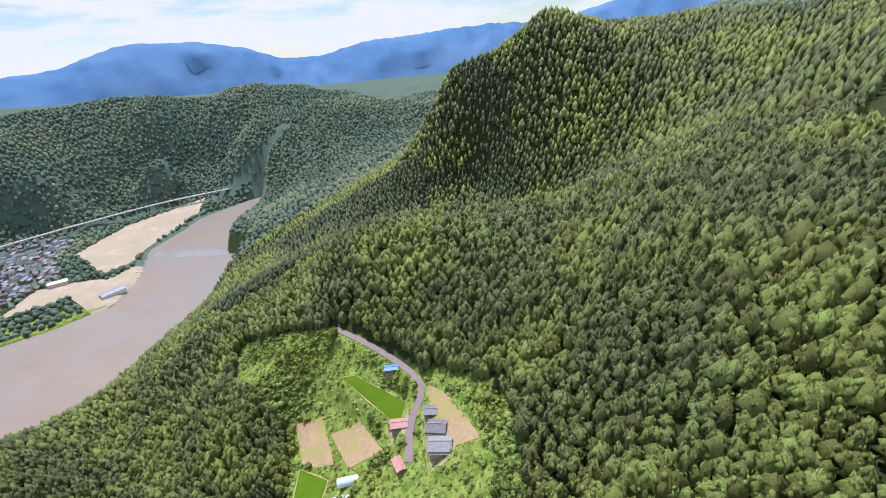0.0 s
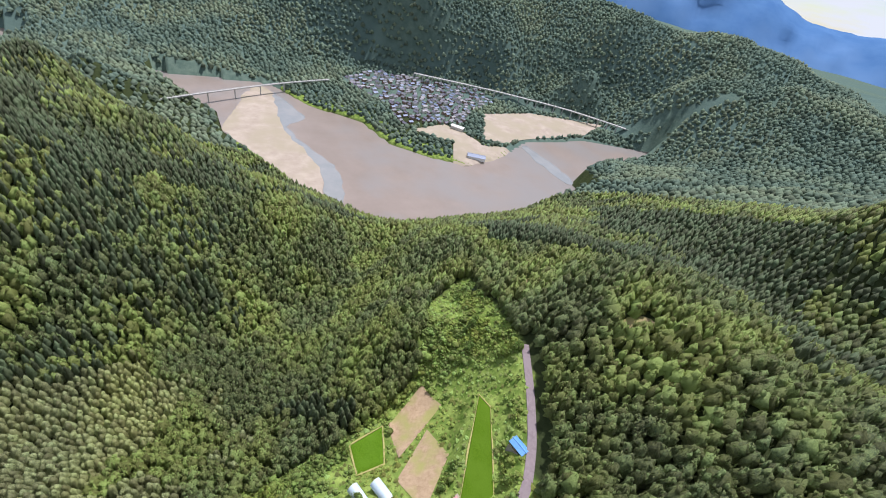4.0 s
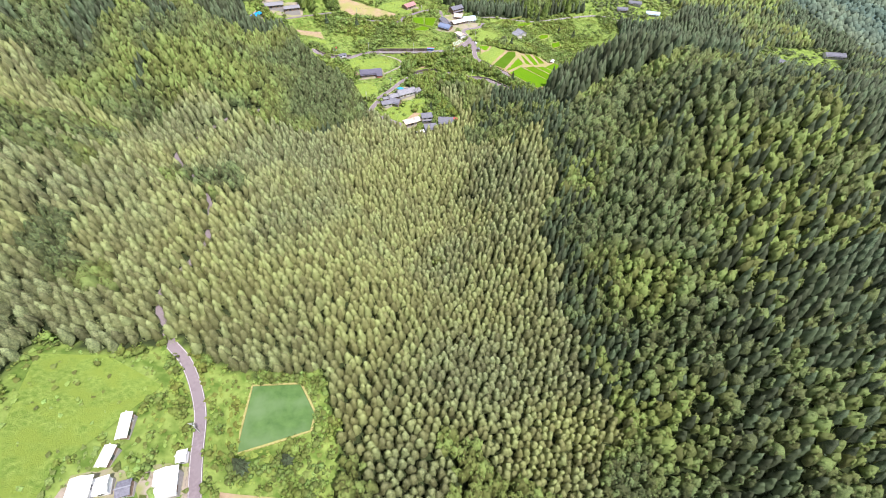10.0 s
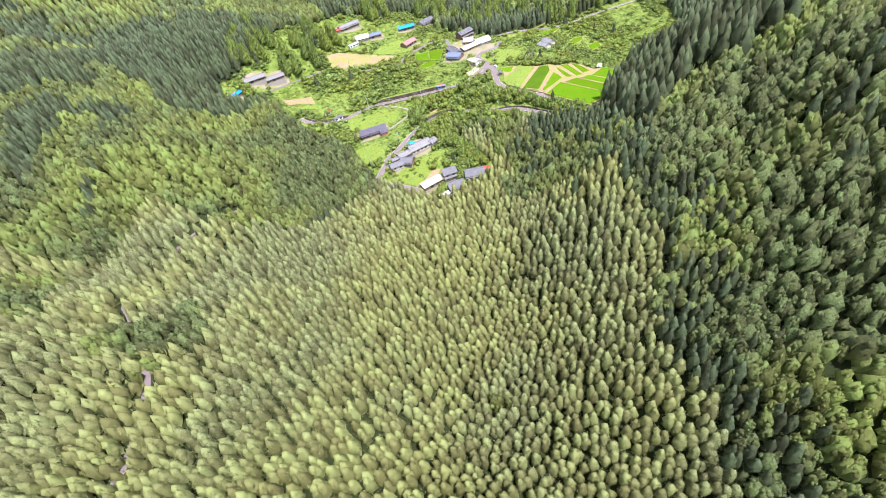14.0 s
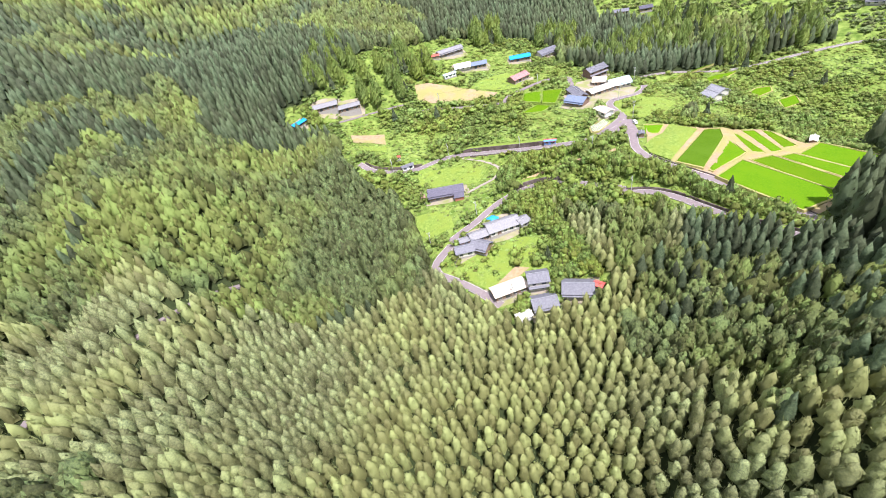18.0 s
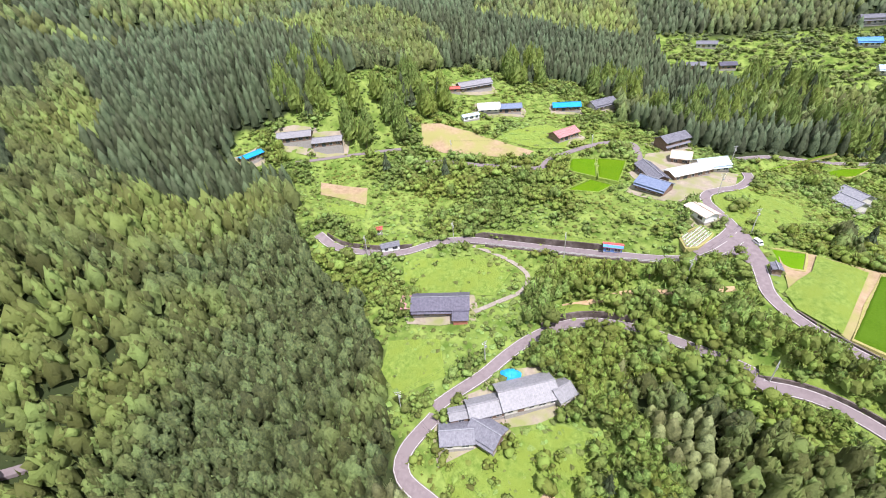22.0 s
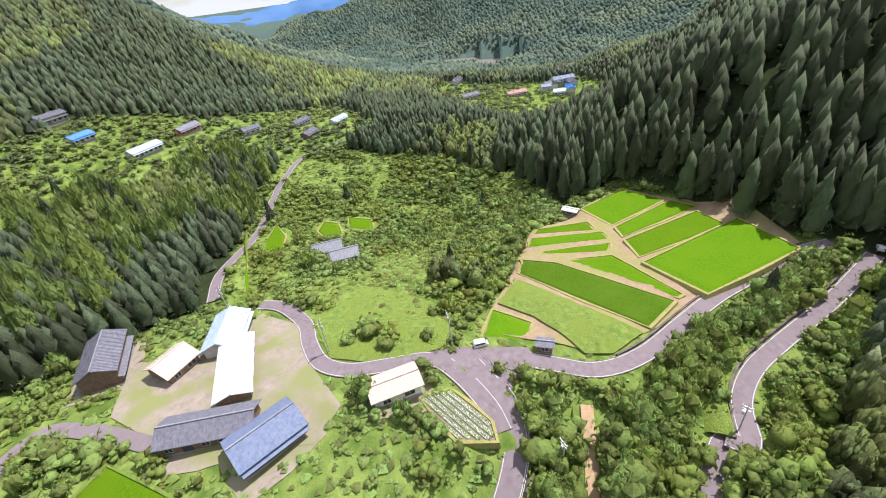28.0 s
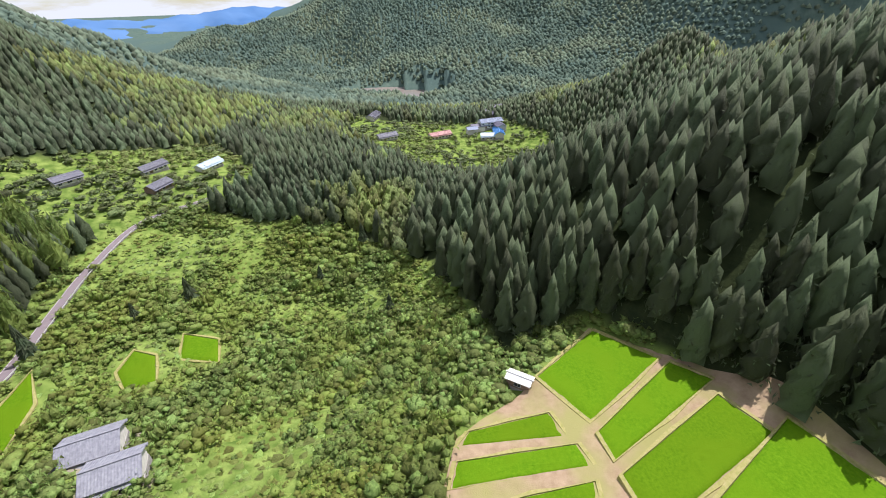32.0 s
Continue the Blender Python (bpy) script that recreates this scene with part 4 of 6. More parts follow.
v, f, _ = rings([(217.7, 745.0), (225.5, 742.2), (229.9, 736.0), (234.3, 738.9), (234.2, 748.5), (234.3, 757.4), (230.7, 763.7), (227.3, 756.6), (221.5, 750.6)], road_height, 0.095, 1.0)
v[:, 2] = smooth_line(v[:, 2], 4)
mesh_thing("road", v, upward(v, f), M["asphalt"], "wide worn asphalt junction of three lanes", "road", "structure", smooth=True)


def wall_along(road_name, lo, hi, side, height, below, label):
    """Retaining wall panels beside a stretch of road."""
    w, line = LINES[road_name]
    n = len(line)
    seg = line[int(lo * n):max(int(hi * n), int(lo * n) + 4)]
    root = tagged(new("retaining_wall"), label, "retaining wall", "", "structure")
    o = side * (w / 2 + (0.25 if not below else 0.35))
    o2 = o + side * 0.45
    a, b = side_points(seg, o), side_points(seg, o2)
    top = np.full(len(seg), height if not below else 0.15) * (1 if below else np.clip(np.minimum(np.arange(len(seg)), np.arange(len(seg))[::-1]) / 3 + 0.5, 0, 1))
    base = -0.5 if not below else -height
    if not below and height > 1:
        far = side_points(seg, side * (w / 2 + 5.0))
        mid_ = side_points(seg, side * (w / 2 + 2.6))
        top = np.maximum(top, np.minimum(ground(far[:, 0], far[:, 1]) - seg[:, 2], height))
        zf = ground(far[:, 0], far[:, 1]) - 0.1
        zt = seg[:, 2] + top - 0.05
        bank_v = np.vstack([np.c_[b, zt], np.c_[mid_, np.maximum((zt + zf) / 2, zt)], np.c_[far, np.maximum(zf, zt - 0.6)], np.c_[side_points(seg, side * (w / 2 + 7.0)), zf - 1.5]])
        m_ = len(seg)
        i_ = np.arange(m_ - 1)[:, None]
        bank_f = np.vstack([i_ + np.array([[q * m_, q * m_ + 1, (q + 1) * m_ + 1, (q + 1) * m_]]) for q in range(3)])
        tri = np.vstack([bank_f[:, [0, 1, 2]], bank_f[:, [0, 2, 3]]])
        mesh_thing("grass_bank", bank_v, upward(bank_v, tri), M["meadow"], "grassy bank above a retaining wall", "bank", "structure", smooth=True)
    for s in range(0, len(seg) - 1, 2):
        e = min(s + 2, len(seg) - 1)
        vv, ff = [], [(0, 1, 2, 3), (7, 6, 5, 4), (0, 4, 5, 1), (1, 5, 6, 2), (2, 6, 7, 3), (3, 7, 4, 0)]
        for k in (s, e):
            p, q, z = a[k], b[k], seg[k, 2]
            vv += [(p[0], p[1], z + base), (q[0], q[1], z + base), (q[0], q[1], z + top[k]), (p[0], p[1], z + top[k])]
        mesh_thing("panel", np.array(vv), np.array(ff), M["concrete"], parent=root)
    return root


wall_along("road_upper_bend", 0.40, 0.74, 1, 2.6, False, "dark stained concrete retaining wall above the lane")
wall_along("road_upper_bend", 0.02, 0.26, 1, 2.0, False, "dark stained concrete retaining wall above the bend")
wall_along("road_upper_bend", 0.44, 0.93, -1, 2.8, True, "stained concrete wall holding up the lane")
wall_along("road_lower_west", 0.36, 0.62, -1, 2.6, False, "grey concrete retaining wall above the lower lane")
wall_along("road_paddies", 0.30, 0.95, 1, 0.5, False, "low dark kerb wall beside the rice terraces")
wall_along("road_lower", 0.1, 0.95, -1, 1.2, False, "dark stone wall beside the lower lane")


def guardrail(road_name, lo, hi, side):
    w, line = LINES[road_name]
    n = len(line)
    seg = line[int(lo * n):int(hi * n)]
    root = tagged(new("guardrail"), "white steel guardrail along the outer road edge", "guardrail")
    p = side_points(seg, side * (w / 2 + 0.12))
    seg2 = np.c_[p, seg[:, 2]]
    v, f = ribbon(seg2, -0.04, 0.04, 0.85, 0.32)
    mesh_thing("rail", v, f, M["line"], parent=root)
    post = quick_mesh("post", [(x, y, z) for z in (-0.6, 0.8) for x, y in ((-.06, -.06), (.06, -.06), (.06, .06), (-.06, .06))], [(0, 1, 5, 4), (1, 2, 6, 5), (2, 3, 7, 6), (3, 0, 4, 7), (4, 5, 6, 7), (3, 2, 1, 0)])
    post.materials.append(M["line"])
    for x, y, z in seg2[::2]:
        o = new("post", post)
        o.location, o.parent = (x, y, z), root


guardrail("road_upper_bend", 0.44, 0.96, -1)
guardrail("road_hairpin", 0.45, 0.8, -1)
guardrail("road_lower_west", 0.05, 0.4, 1)
guardrail("road_north", 0.3, 1.0, -1)


# ---- fields ----
for field_name, (kind, poly) in FIELDS.items():
    if kind in ("meadow", "soil"):
        v, f, _ = rings(poly, ground, {"paddy_j": 0.6, "garden_soil": 0.5}.get(field_name, 0.22), 1.6)
        v[:, 2] += np.abs(vnoise(v[:, 0], v[:, 1], 2.2)) * (0.3 if kind == "meadow" else 0.15)
        mesh_thing("grass_plot" if kind == "meadow" else "soil_plot", v, upward(v, f), M["yard" if field_name == "cluster_yard" else kind], "mown bright green grass plot on the slope" if kind == "meadow" else "bare light brown tilled plot", "grass plot" if kind == "meadow" else "soil plot", "structure", smooth=True)
        continue
    z0 = FIELD_Z[field_name]
    root = tagged(new({"crop": "vegetable_plot", "pond": "flooded_paddy"}.get(kind, "rice_paddy")), {"crop": "vegetable plot with rows of leafy plants and pale film", "pond": "flooded paddy of young rice with an earth rim", "rice": "bright green rice paddy framed by earth bunds", "ricedark": "deep green rice paddy framed by earth bunds"}[kind], "vegetable plot" if kind == "crop" else "rice paddy", "terraced paddies")
    lift = {"rice": 0.42, "ricedark": 0.42, "crop": 0.1, "pond": 0.1}[kind]
    v, f, edge = rings(poly, lambda x, y: np.full(len(x), z0), lift, 1.2)
    if kind in ("rice", "ricedark"):
        v[:, 2] += vnoise(v[:, 0], v[:, 1], 1.1) * 0.16
        n = len(edge)
        v[:n, 2] -= lift
    mesh_thing("rice" if kind != "crop" else "soil", v, upward(v, f), M[kind], parent=root, smooth=True)
    mid = edge.mean(0)
    out1 = edge + (edge - mid) / np.hypot(*(edge - mid).T)[:, None] * 0.15
    out2 = edge + (edge - mid) / np.hypot(*(edge - mid).T)[:, None] * 0.95
    n = len(edge)
    j = np.arange(n)[:, None]
    k = (j + 1) % n
    bv = np.vstack([np.c_[edge, np.full(n, z0 - 0.3)], np.c_[out1, np.full(n, z0 + 0.28) + vnoise(edge[:, 0], edge[:, 1], 1.5) * 0.12], np.c_[out2, np.full(n, z0 + 0.22)], np.c_[out2 + (out2 - mid) * 0.02, np.full(n, z0 - 1.4)]])
    bf = np.vstack([np.hstack([j + r * n, k + r * n, k + (r + 1) * n, j + (r + 1) * n]) for r in range(3)])
    mesh_thing("bund", bv, bf, M["bund" if field_name not in ("paddy_l", "paddy_m", "paddy_n") else "meadow"], parent=root)
    if kind == "crop":
        p = np.array(poly)
        d = (p[2] - p[1]) / np.hypot(*(p[2] - p[1]))
        nrm = np.array([-d[1], d[0]])
        for r in np.arange(-9, 9, 1.15):
            ts = np.arange(-12, 12, 0.35)
            pts = mid + nrm * r + d * ts[:, None]
            ok = inside(poly, pts[:, 0], pts[:, 1])
            if ok.sum() < 8:
                continue
            pts = pts[ok]
            line3 = np.c_[pts, np.full(len(pts), z0)]
            v, f = ribbon(line3, -0.32, 0.32, 0.32, 0.3)
            mesh_thing("mulch_row", v, f, M["white"], parent=root)
            pv, pf = [], []
            for q in pts[::2]:
                b0 = len(pv)
                for a in range(5):
                    ang = a * 1.2566 + rng.random()
                    pv += [(q[0], q[1], z0 + 0.3), (q[0] + 0.4 * math.cos(ang), q[1] + 0.4 * math.sin(ang), z0 + 0.55), (q[0] + 0.4 * math.cos(ang + 0.9), q[1] + 0.4 * math.sin(ang + 0.9), z0 + 0.5)]
                pf += [(b0 + 3 * a, b0 + 3 * a + 1, b0 + 3 * a + 2) for a in range(5)]
            mesh_thing("plant_row", np.array(pv), np.array(pf), M["bush"], parent=root)


# ---- buildings ----
def slab_box(x0, x1, y0, y1, z0, z1):
    v = [(x, y, z) for z in (z0, z1) for x, y in ((x0, y0), (x1, y0), (x1, y1), (x0, y1))]
    return np.array(v, float), np.array([(3, 2, 1, 0), (4, 5, 6, 7), (0, 1, 5, 4), (1, 2, 6, 5), (2, 3, 7, 6), (3, 0, 4, 7)])


def join(pieces):
    vs, fs, k = [], [], 0
    for v, f in pieces:
        vs.append(v)
        fs.append(np.asarray(f) + k)
        k += len(v)
    return np.vstack(vs), np.vstack(fs)


def gable_roof(length, width, z0, pitch, over, thick, ribs):
    """Two sloping slabs, or with ribs the raised seams that run down them."""
    pieces = []
    rise = (width / 2 + over) * pitch
    for s in (-1, 1):
        y0, y1 = 0.0, s * (width / 2 + over)
        zt, zb = z0 + width / 2 * pitch, z0 + width / 2 * pitch - rise
        v = np.array([(-length / 2 - over, y0, zt), (length / 2 + over, y0, zt), (length / 2 + over, y1, zb), (-length / 2 - over, y1, zb)])
        if not ribs:
            pieces.append((np.vstack([v, v - [0, 0, thick]]), np.array([(0, 1, 2, 3), (7, 6, 5, 4), (0, 4, 5, 1), (1, 5, 6, 2), (2, 6, 7, 3), (3, 7, 4, 0)])))
        else:
            n = max(3, int((length + 2 * over) / ribs))
            for x in np.linspace(-length / 2 - over + 0.1, length / 2 + over - 0.1, n):
                q = np.array([(x - 0.07, y0, zt), (x + 0.07, y0, zt), (x + 0.07, y1, zb), (x - 0.07, y1, zb)])
                pieces.append((np.vstack([q + [0, 0, 0.09], q]), np.array([(0, 1, 2, 3), (7, 6, 5, 4), (0, 4, 5, 1), (1, 5, 6, 2), (2, 6, 7, 3), (3, 7, 4, 0)])))
    return join(pieces)


def house(kind, x, y, ang, length, width, wall_h, roof, wall, detail=True):
    m = Matrix.Translation((x, y, 0)) @ Matrix.Rotation(math.radians(ang), 4, "Z")
    corners = [m @ Vector((sx * length / 2, sy * width / 2, 0)) for sx in (-1, 1) for sy in (-1, 1)]
    gz = [float(ground(c.x, c.y)) for c in corners]
    z0 = sum(gz) / 4 + 0.25
    words = {"plaster": "pale plaster walls", "wood": "weathered board walls", "white": "white metal walls", "blue": "blue board walls", "redwall": "red earth walls"}[wall]
    nice = {"farmhouse": "farmhouse", "main_house": "winged farmhouse", "long_house": "long low farmhouse", "barn": "barn", "shed": "small shed", "tarp_shed": "shed", "roadside_shed": "roadside shed", "bus_shelter": "roadside shelter", "tool_shed": "tiny tool shed", "field_hut": "field hut"}[kind]
    root = tagged(new({"main_house": "farmhouse", "long_house": "farmhouse", "tarp_shed": "shed", "tool_shed": "shed", "field_hut": "shed", "roadside_shed": "shed", "bus_shelter": "shelter"}.get(kind, kind)),
                  f"{ROOFS[roof][3]} roofed {nice} with {words}", "house" if "house" in kind else "barn" if kind == "barn" else "shed", "village buildings")
    root.matrix_world = Matrix.Translation((x, y, z0)) @ Matrix.Rotation(math.radians(ang), 4, "Z")
    pitch = 0.46 if kind in ("farmhouse", "main_house", "long_house") else 0.3
    peak = width / 2 * pitch
    if detail:
        v, f = slab_box(-length / 2 - 0.1, length / 2 + 0.1, -width / 2 - 0.1, width / 2 + 0.1, min(gz) - z0 - 0.6, 0.12)
        mesh_thing("foundation", v, f, M["base"], parent=root)
    v = np.array([(sx * length / 2, yy, zz) for sx in (-1, 1) for yy, zz in ((-width / 2, -0.4), (width / 2, -0.4), (width / 2, wall_h), (0, wall_h + peak), (-width / 2, wall_h))])
    fq = np.array([(0, 5, 9, 4), (4, 9, 8, 3), (3, 8, 7, 2), (2, 7, 6, 1), (0, 1, 6, 5), (0, 4, 2, 1), (4, 3, 2, 2), (5, 6, 7, 9), (9, 7, 8, 8)])
    bm = bmesh.new()
    bv = [bm.verts.new(c) for c in v]
    for a in ((0, 5, 9, 4), (1, 2, 7, 6), (0, 4, 3, 2, 1), (5, 6, 7, 8, 9)):
        bm.faces.new([bv[i] for i in a])
    part("wall", bm, M[wall], root)
    over = 0.75 if width > 4.5 else 0.4
    v, f = gable_roof(length, width, wall_h, pitch, over, 0.16, 0)
    roof_ob = mesh_thing("roof", v, f, M["roof_" + roof], parent=root)
    if detail:
        v, f = gable_roof(length, width, wall_h, pitch, over, 0.16, 0.55)
        mesh_thing("seams", v, f, M["roof_" + roof], "raised roof seams", "", "stuff", parent=roof_ob)
    v, f = slab_box(-length / 2 - 0.7, length / 2 + 0.7, -0.16, 0.16, wall_h + peak - 0.02, wall_h + peak + 0.22)
    mesh_thing("ridge_cap", v, f, M["roof_" + ("paleslate" if roof in ("slate", "darkslate", "blueslate") else roof)], parent=roof_ob)
    if not detail:
        return root
    n = max(1, int(length / 3.2))
    for s in (-1, 1):
        for k in range(n):
            cx = -length / 2 + (k + 0.5) * length / n
            w = 0.75 if (k + s) % 2 else 1.05
            is_door = (k == n // 2 and s == 1) or (n > 3 and k == 1 and s == -1)
            z1, z2 = (0.05, 2.0) if is_door else (0.75, min(2.0, wall_h - 0.3))
            yy = s * (width / 2 + 0.02)
            v, f = slab_box(cx - w, cx + w, min(yy, yy + s * 0.05), max(yy, yy + s * 0.05), z1, z2)
            pane = mesh_thing("door" if is_door else "window", v, f, M["wood" if is_door and wall != "wood" else "glass"], parent=root)
            if not is_door:
                pieces = [slab_box(cx - w - 0.06, cx - w, min(yy, yy + s * 0.09), max(yy, yy + s * 0.09), z1 - 0.06, z2 + 0.06), slab_box(cx + w, cx + w + 0.06, min(yy, yy + s * 0.09), max(yy, yy + s * 0.09), z1 - 0.06, z2 + 0.06),
                          slab_box(cx - 0.03, cx + 0.03, min(yy, yy + s * 0.09), max(yy, yy + s * 0.09), z1, z2), slab_box(cx - w, cx + w, min(yy, yy + s * 0.09), max(yy, yy + s * 0.09), z2, z2 + 0.06), slab_box(cx - w, cx + w, min(yy, yy + s * 0.12), max(yy, yy + s * 0.12), z1 - 0.06, z1)]
                v, f = join(pieces)
                mesh_thing("frame", v, f, M["steel"], parent=pane)
            if wall_h > 4.5 and not is_door:
                v, f = slab_box(cx - w, cx + w, min(yy, yy + s * 0.05), max(yy, yy + s * 0.05), 3.4, 4.6)
                mesh_thing("window", v, f, M["glass"], parent=root)
    if kind in ("farmhouse", "long_house", "main_house") and wall_h > 3.1:
        for s in (-1, 1):
            y0, y1 = s * width / 2, s * (width / 2 + 1.3)
            zt = wall_h - 0.75 if wall_h < 4.5 else 2.9
            v = np.array([(-length / 2 - 0.5, y0, zt), (length / 2 + 0.5, y0, zt), (length / 2 + 0.5, y1, zt - 0.45), (-length / 2 - 0.5, y1, zt - 0.45)])
            mesh_thing("lower_eave", np.vstack([v, v - [0, 0, 0.12]]), np.array([(0, 1, 2, 3), (7, 6, 5, 4), (0, 4, 5, 1), (1, 5, 6, 2), (2, 6, 7, 3), (3, 7, 4, 0)]), M["roof_" + roof], parent=root)
    if kind == "main_house":
        for cx, cy, lx, ly, rr, ww in ((-length / 2 - 2.2, 0.8, 4.0, 6.5, "rosemetal", "wood"), (length / 2 - 2.6, -width / 2 - 2.4, 5.0, 5.0, "darkslate", "redwall")):
            v, f = slab_box(cx - lx / 2, cx + lx / 2, cy - ly / 2, cy + ly / 2, -0.6, 2.5)
            mesh_thing("wing", v, f, M[ww], parent=root)
            v, f = gable_roof(lx, ly, 2.5, 0.42, 0.5, 0.14, 0)
            wing_roof = mesh_thing("wing_roof", v + [cx, cy, 0.02], f, M["roof_" + rr], parent=root)
            v, f = gable_roof(lx, ly, 2.5, 0.42, 0.5, 0.14, 0.55)
            mesh_thing("seams", v + [cx, cy, 0.02], f, M["roof_" + rr], "raised roof seams", "", "stuff", parent=wing_roof)
    if roof == "redblue":
        v = np.array([(-length / 2 - 0.4, -0.55, wall_h + 0.30), (length / 2 + 0.4, -0.55, wall_h + 0.30), (length / 2 + 0.4, -width / 2 - 0.45, wall_h - 0.10), (-length / 2 - 0.4, -width / 2 - 0.45, wall_h - 0.10)]) + [0, 0, 0.16]
        mesh_thing("blue_strip", v, np.array([(3, 2, 1, 0)]), M["roof_blueroof"], parent=root)
    return root


BUILT = []


def yard(x, y, ang, length, width, material):
    a = math.radians(ang)
    pts = []
    for px, py in ((-.5, -.5), (0, -.56), (.5, -.5), (.55, 0), (.5, .5), (0, .54), (-.5, .5), (-.56, 0)):
        px, py = px * (length + 4.5) + town_rng.uniform(-1, 1), py * (width + 6) + town_rng.uniform(-1, 1)
        pts.append((x + px * math.cos(a) - py * math.sin(a), y + px * math.sin(a) + py * math.cos(a)))
    v, f, _ = rings(pts, ground, 0.16, 1.6)
    mesh_thing("yard", v, upward(v, f), material, "pale trodden yard round a farm building", "yard", "structure", smooth=True)


town_rng = random.Random(5)
for row in HOUSES:
    house(*row)
    if row[5] > 4.4 and row[2] < 930 and row[1] < 330:
        yard(row[1], row[2], row[3], row[4], row[5], M["yard"])
    BUILT.append((row[1], row[2], max(row[4], row[5]) / 2))

# riverside town and the hall by the water
town_rng = random.Random(5)
town_roofs = ["slate", "darkslate", "darkslate", "blueslate", "slate", "blueslate", "metal", "darkslate"]
town_spots = []
town_x, town_y = [p[0] for p in TOWN], [p[1] for p in TOWN]
for _ in range(6000):
    x, y = town_rng.uniform(min(town_x), max(town_x)), town_rng.uniform(min(town_y), max(town_y))
    if len(town_spots) < 280 and bool(inside(TOWN, np.array([x]), np.array([y]))[0]) and all(math.hypot(x - a, y - b) > 11.5 for a, b in town_spots):
        town_spots.append((x, y))
for x, y in town_spots:
    house("farmhouse", x, y, town_rng.choice((20, 25, 110, 115)), town_rng.uniform(8, 13), town_rng.uniform(6.5, 8.5), town_rng.choice((3.2, 5.4)), town_rng.choice(town_roofs), town_rng.choice(("wood", "plaster")), False)
house("barn", *HALL_AT, 62, 34, 17, 6, "blueslate", "white", False)
house("barn", *STORE_AT, 40, 28, 13, 7, "white", "plaster", False)
ham_rng = random.Random(11)
for _ in range(8):
    x, y = ham_rng.uniform(665, 755), ham_rng.uniform(600, 690)
    house("farmhouse", x, y, ham_rng.choice((10, 30, 100)), ham_rng.uniform(10, 16), ham_rng.uniform(7, 9), ham_rng.choice((3.2, 5.2)), ham_rng.choice(town_roofs), "plaster", False)


def road_bridge(pts, z, width, gap, label):
    line = np.c_[resample(pts, 6.0), np.zeros(1)[0] * np.zeros(len(resample(pts, 6.0))) + z]
    root = tagged(new("bridge"), label, "bridge")
    v, f = ribbon(line, -width / 2, width / 2, 0, 1.2)
    mesh_thing("deck", v, f, M["pole"], parent=root)
    for s in (-1, 1):
        v, f = ribbon(line, s * width / 2 - 0.15, s * width / 2 + 0.15, 0.9, 1.2)
        mesh_thing("parapet", v, f, M["line"], parent=root)
    for x, y, _z in line[::gap]:
        g = float(ground(x, y)) - 1
        v, f = slab_box(x - 1.1, x + 1.1, y - 1.1, y + 1.1, min(g, z - 3), z - 1.0)
        mesh_thing("pier", v, f, M["pole"], parent=root)


road_bridge(VIADUCT, -161, 9, 4, "pale concrete viaduct along the far river bank")
road_bridge(FOOTBRIDGE, -170, 5, 9, "slender pale footbridge across the river")


def greenhouse(x, y, ang, length, width):
    root = tagged(new("greenhouse"), "pale blue plastic tunnel greenhouse with hoops", "greenhouse", "greenhouses")
    root.matrix_world = pose(x, y, float(ground(x, y)) - 0.1, 0, 0, ang)
    a = np.linspace(0, np.pi, 13)
    xs = np.linspace(-length / 2, length / 2, 9)
    v = np.vstack([np.c_[np.full(13, q), width / 2 * np.cos(a), 2.6 * np.sin(a)] for q in xs])
    f = np.array([(r * 13 + i, r * 13 + i + 1, (r + 1) * 13 + i + 1, (r + 1) * 13 + i) for r in range(8) for i in range(12)])
    mesh_thing("cover", v, f, M["roof_paleblue"], parent=root, smooth=True)
    for q in xs:
        ring = [(q + dx, (width / 2 + 0.03) * math.cos(t), 2.63 * math.sin(t)) for dx in (-0.04, 0.04) for t in a]
        mesh_thing("hoop", np.array(ring), np.array([(i, i + 1, 14 + i, 13 + i) for i in range(12)]), M["steel"], parent=root)
    for q in (-length / 2, length / 2):
        end = [(q, width / 2 * math.cos(t), 2.6 * math.sin(t)) for t in a] + [(q, 0, 0)]
        mesh_thing("end_wall", np.array(end), np.array([(i, i + 1, 13) for i in range(12)]), M["roof_paleblue"], parent=root)


for gx0, gy0 in ((82, 279), (80, 270)):
    greenhouse(gx0, gy0, 20, 12, 5)


def tarp_heap(x, y, size):
    v, f, _ = rings([(x + size * 1.5 * math.cos(t) * (1 + 0.2 * math.sin(3 * t)), y + size * math.sin(t)) for t in np.linspace(0, 6.28, 13)[:-1]], ground, 0.05, 0.7)
    d = np.hypot((v[:, 0] - x) / 1.5, v[:, 1] - y) / size
    v[:, 2] += np.clip(1 - d * d, 0, 1) * 1.3 + np.abs(vnoise(v[:, 0], v[:, 1], 0.9)) * 0.5
    mesh_thing("tarpaulin", v, upward(v, f), M["roof_tarp"], "crumpled bright blue tarpaulin over a heap", "tarpaulin")


tarp_heap(152.5, 704.9, 2.2)
tarp_heap(18.5, 794.8, 1.6)


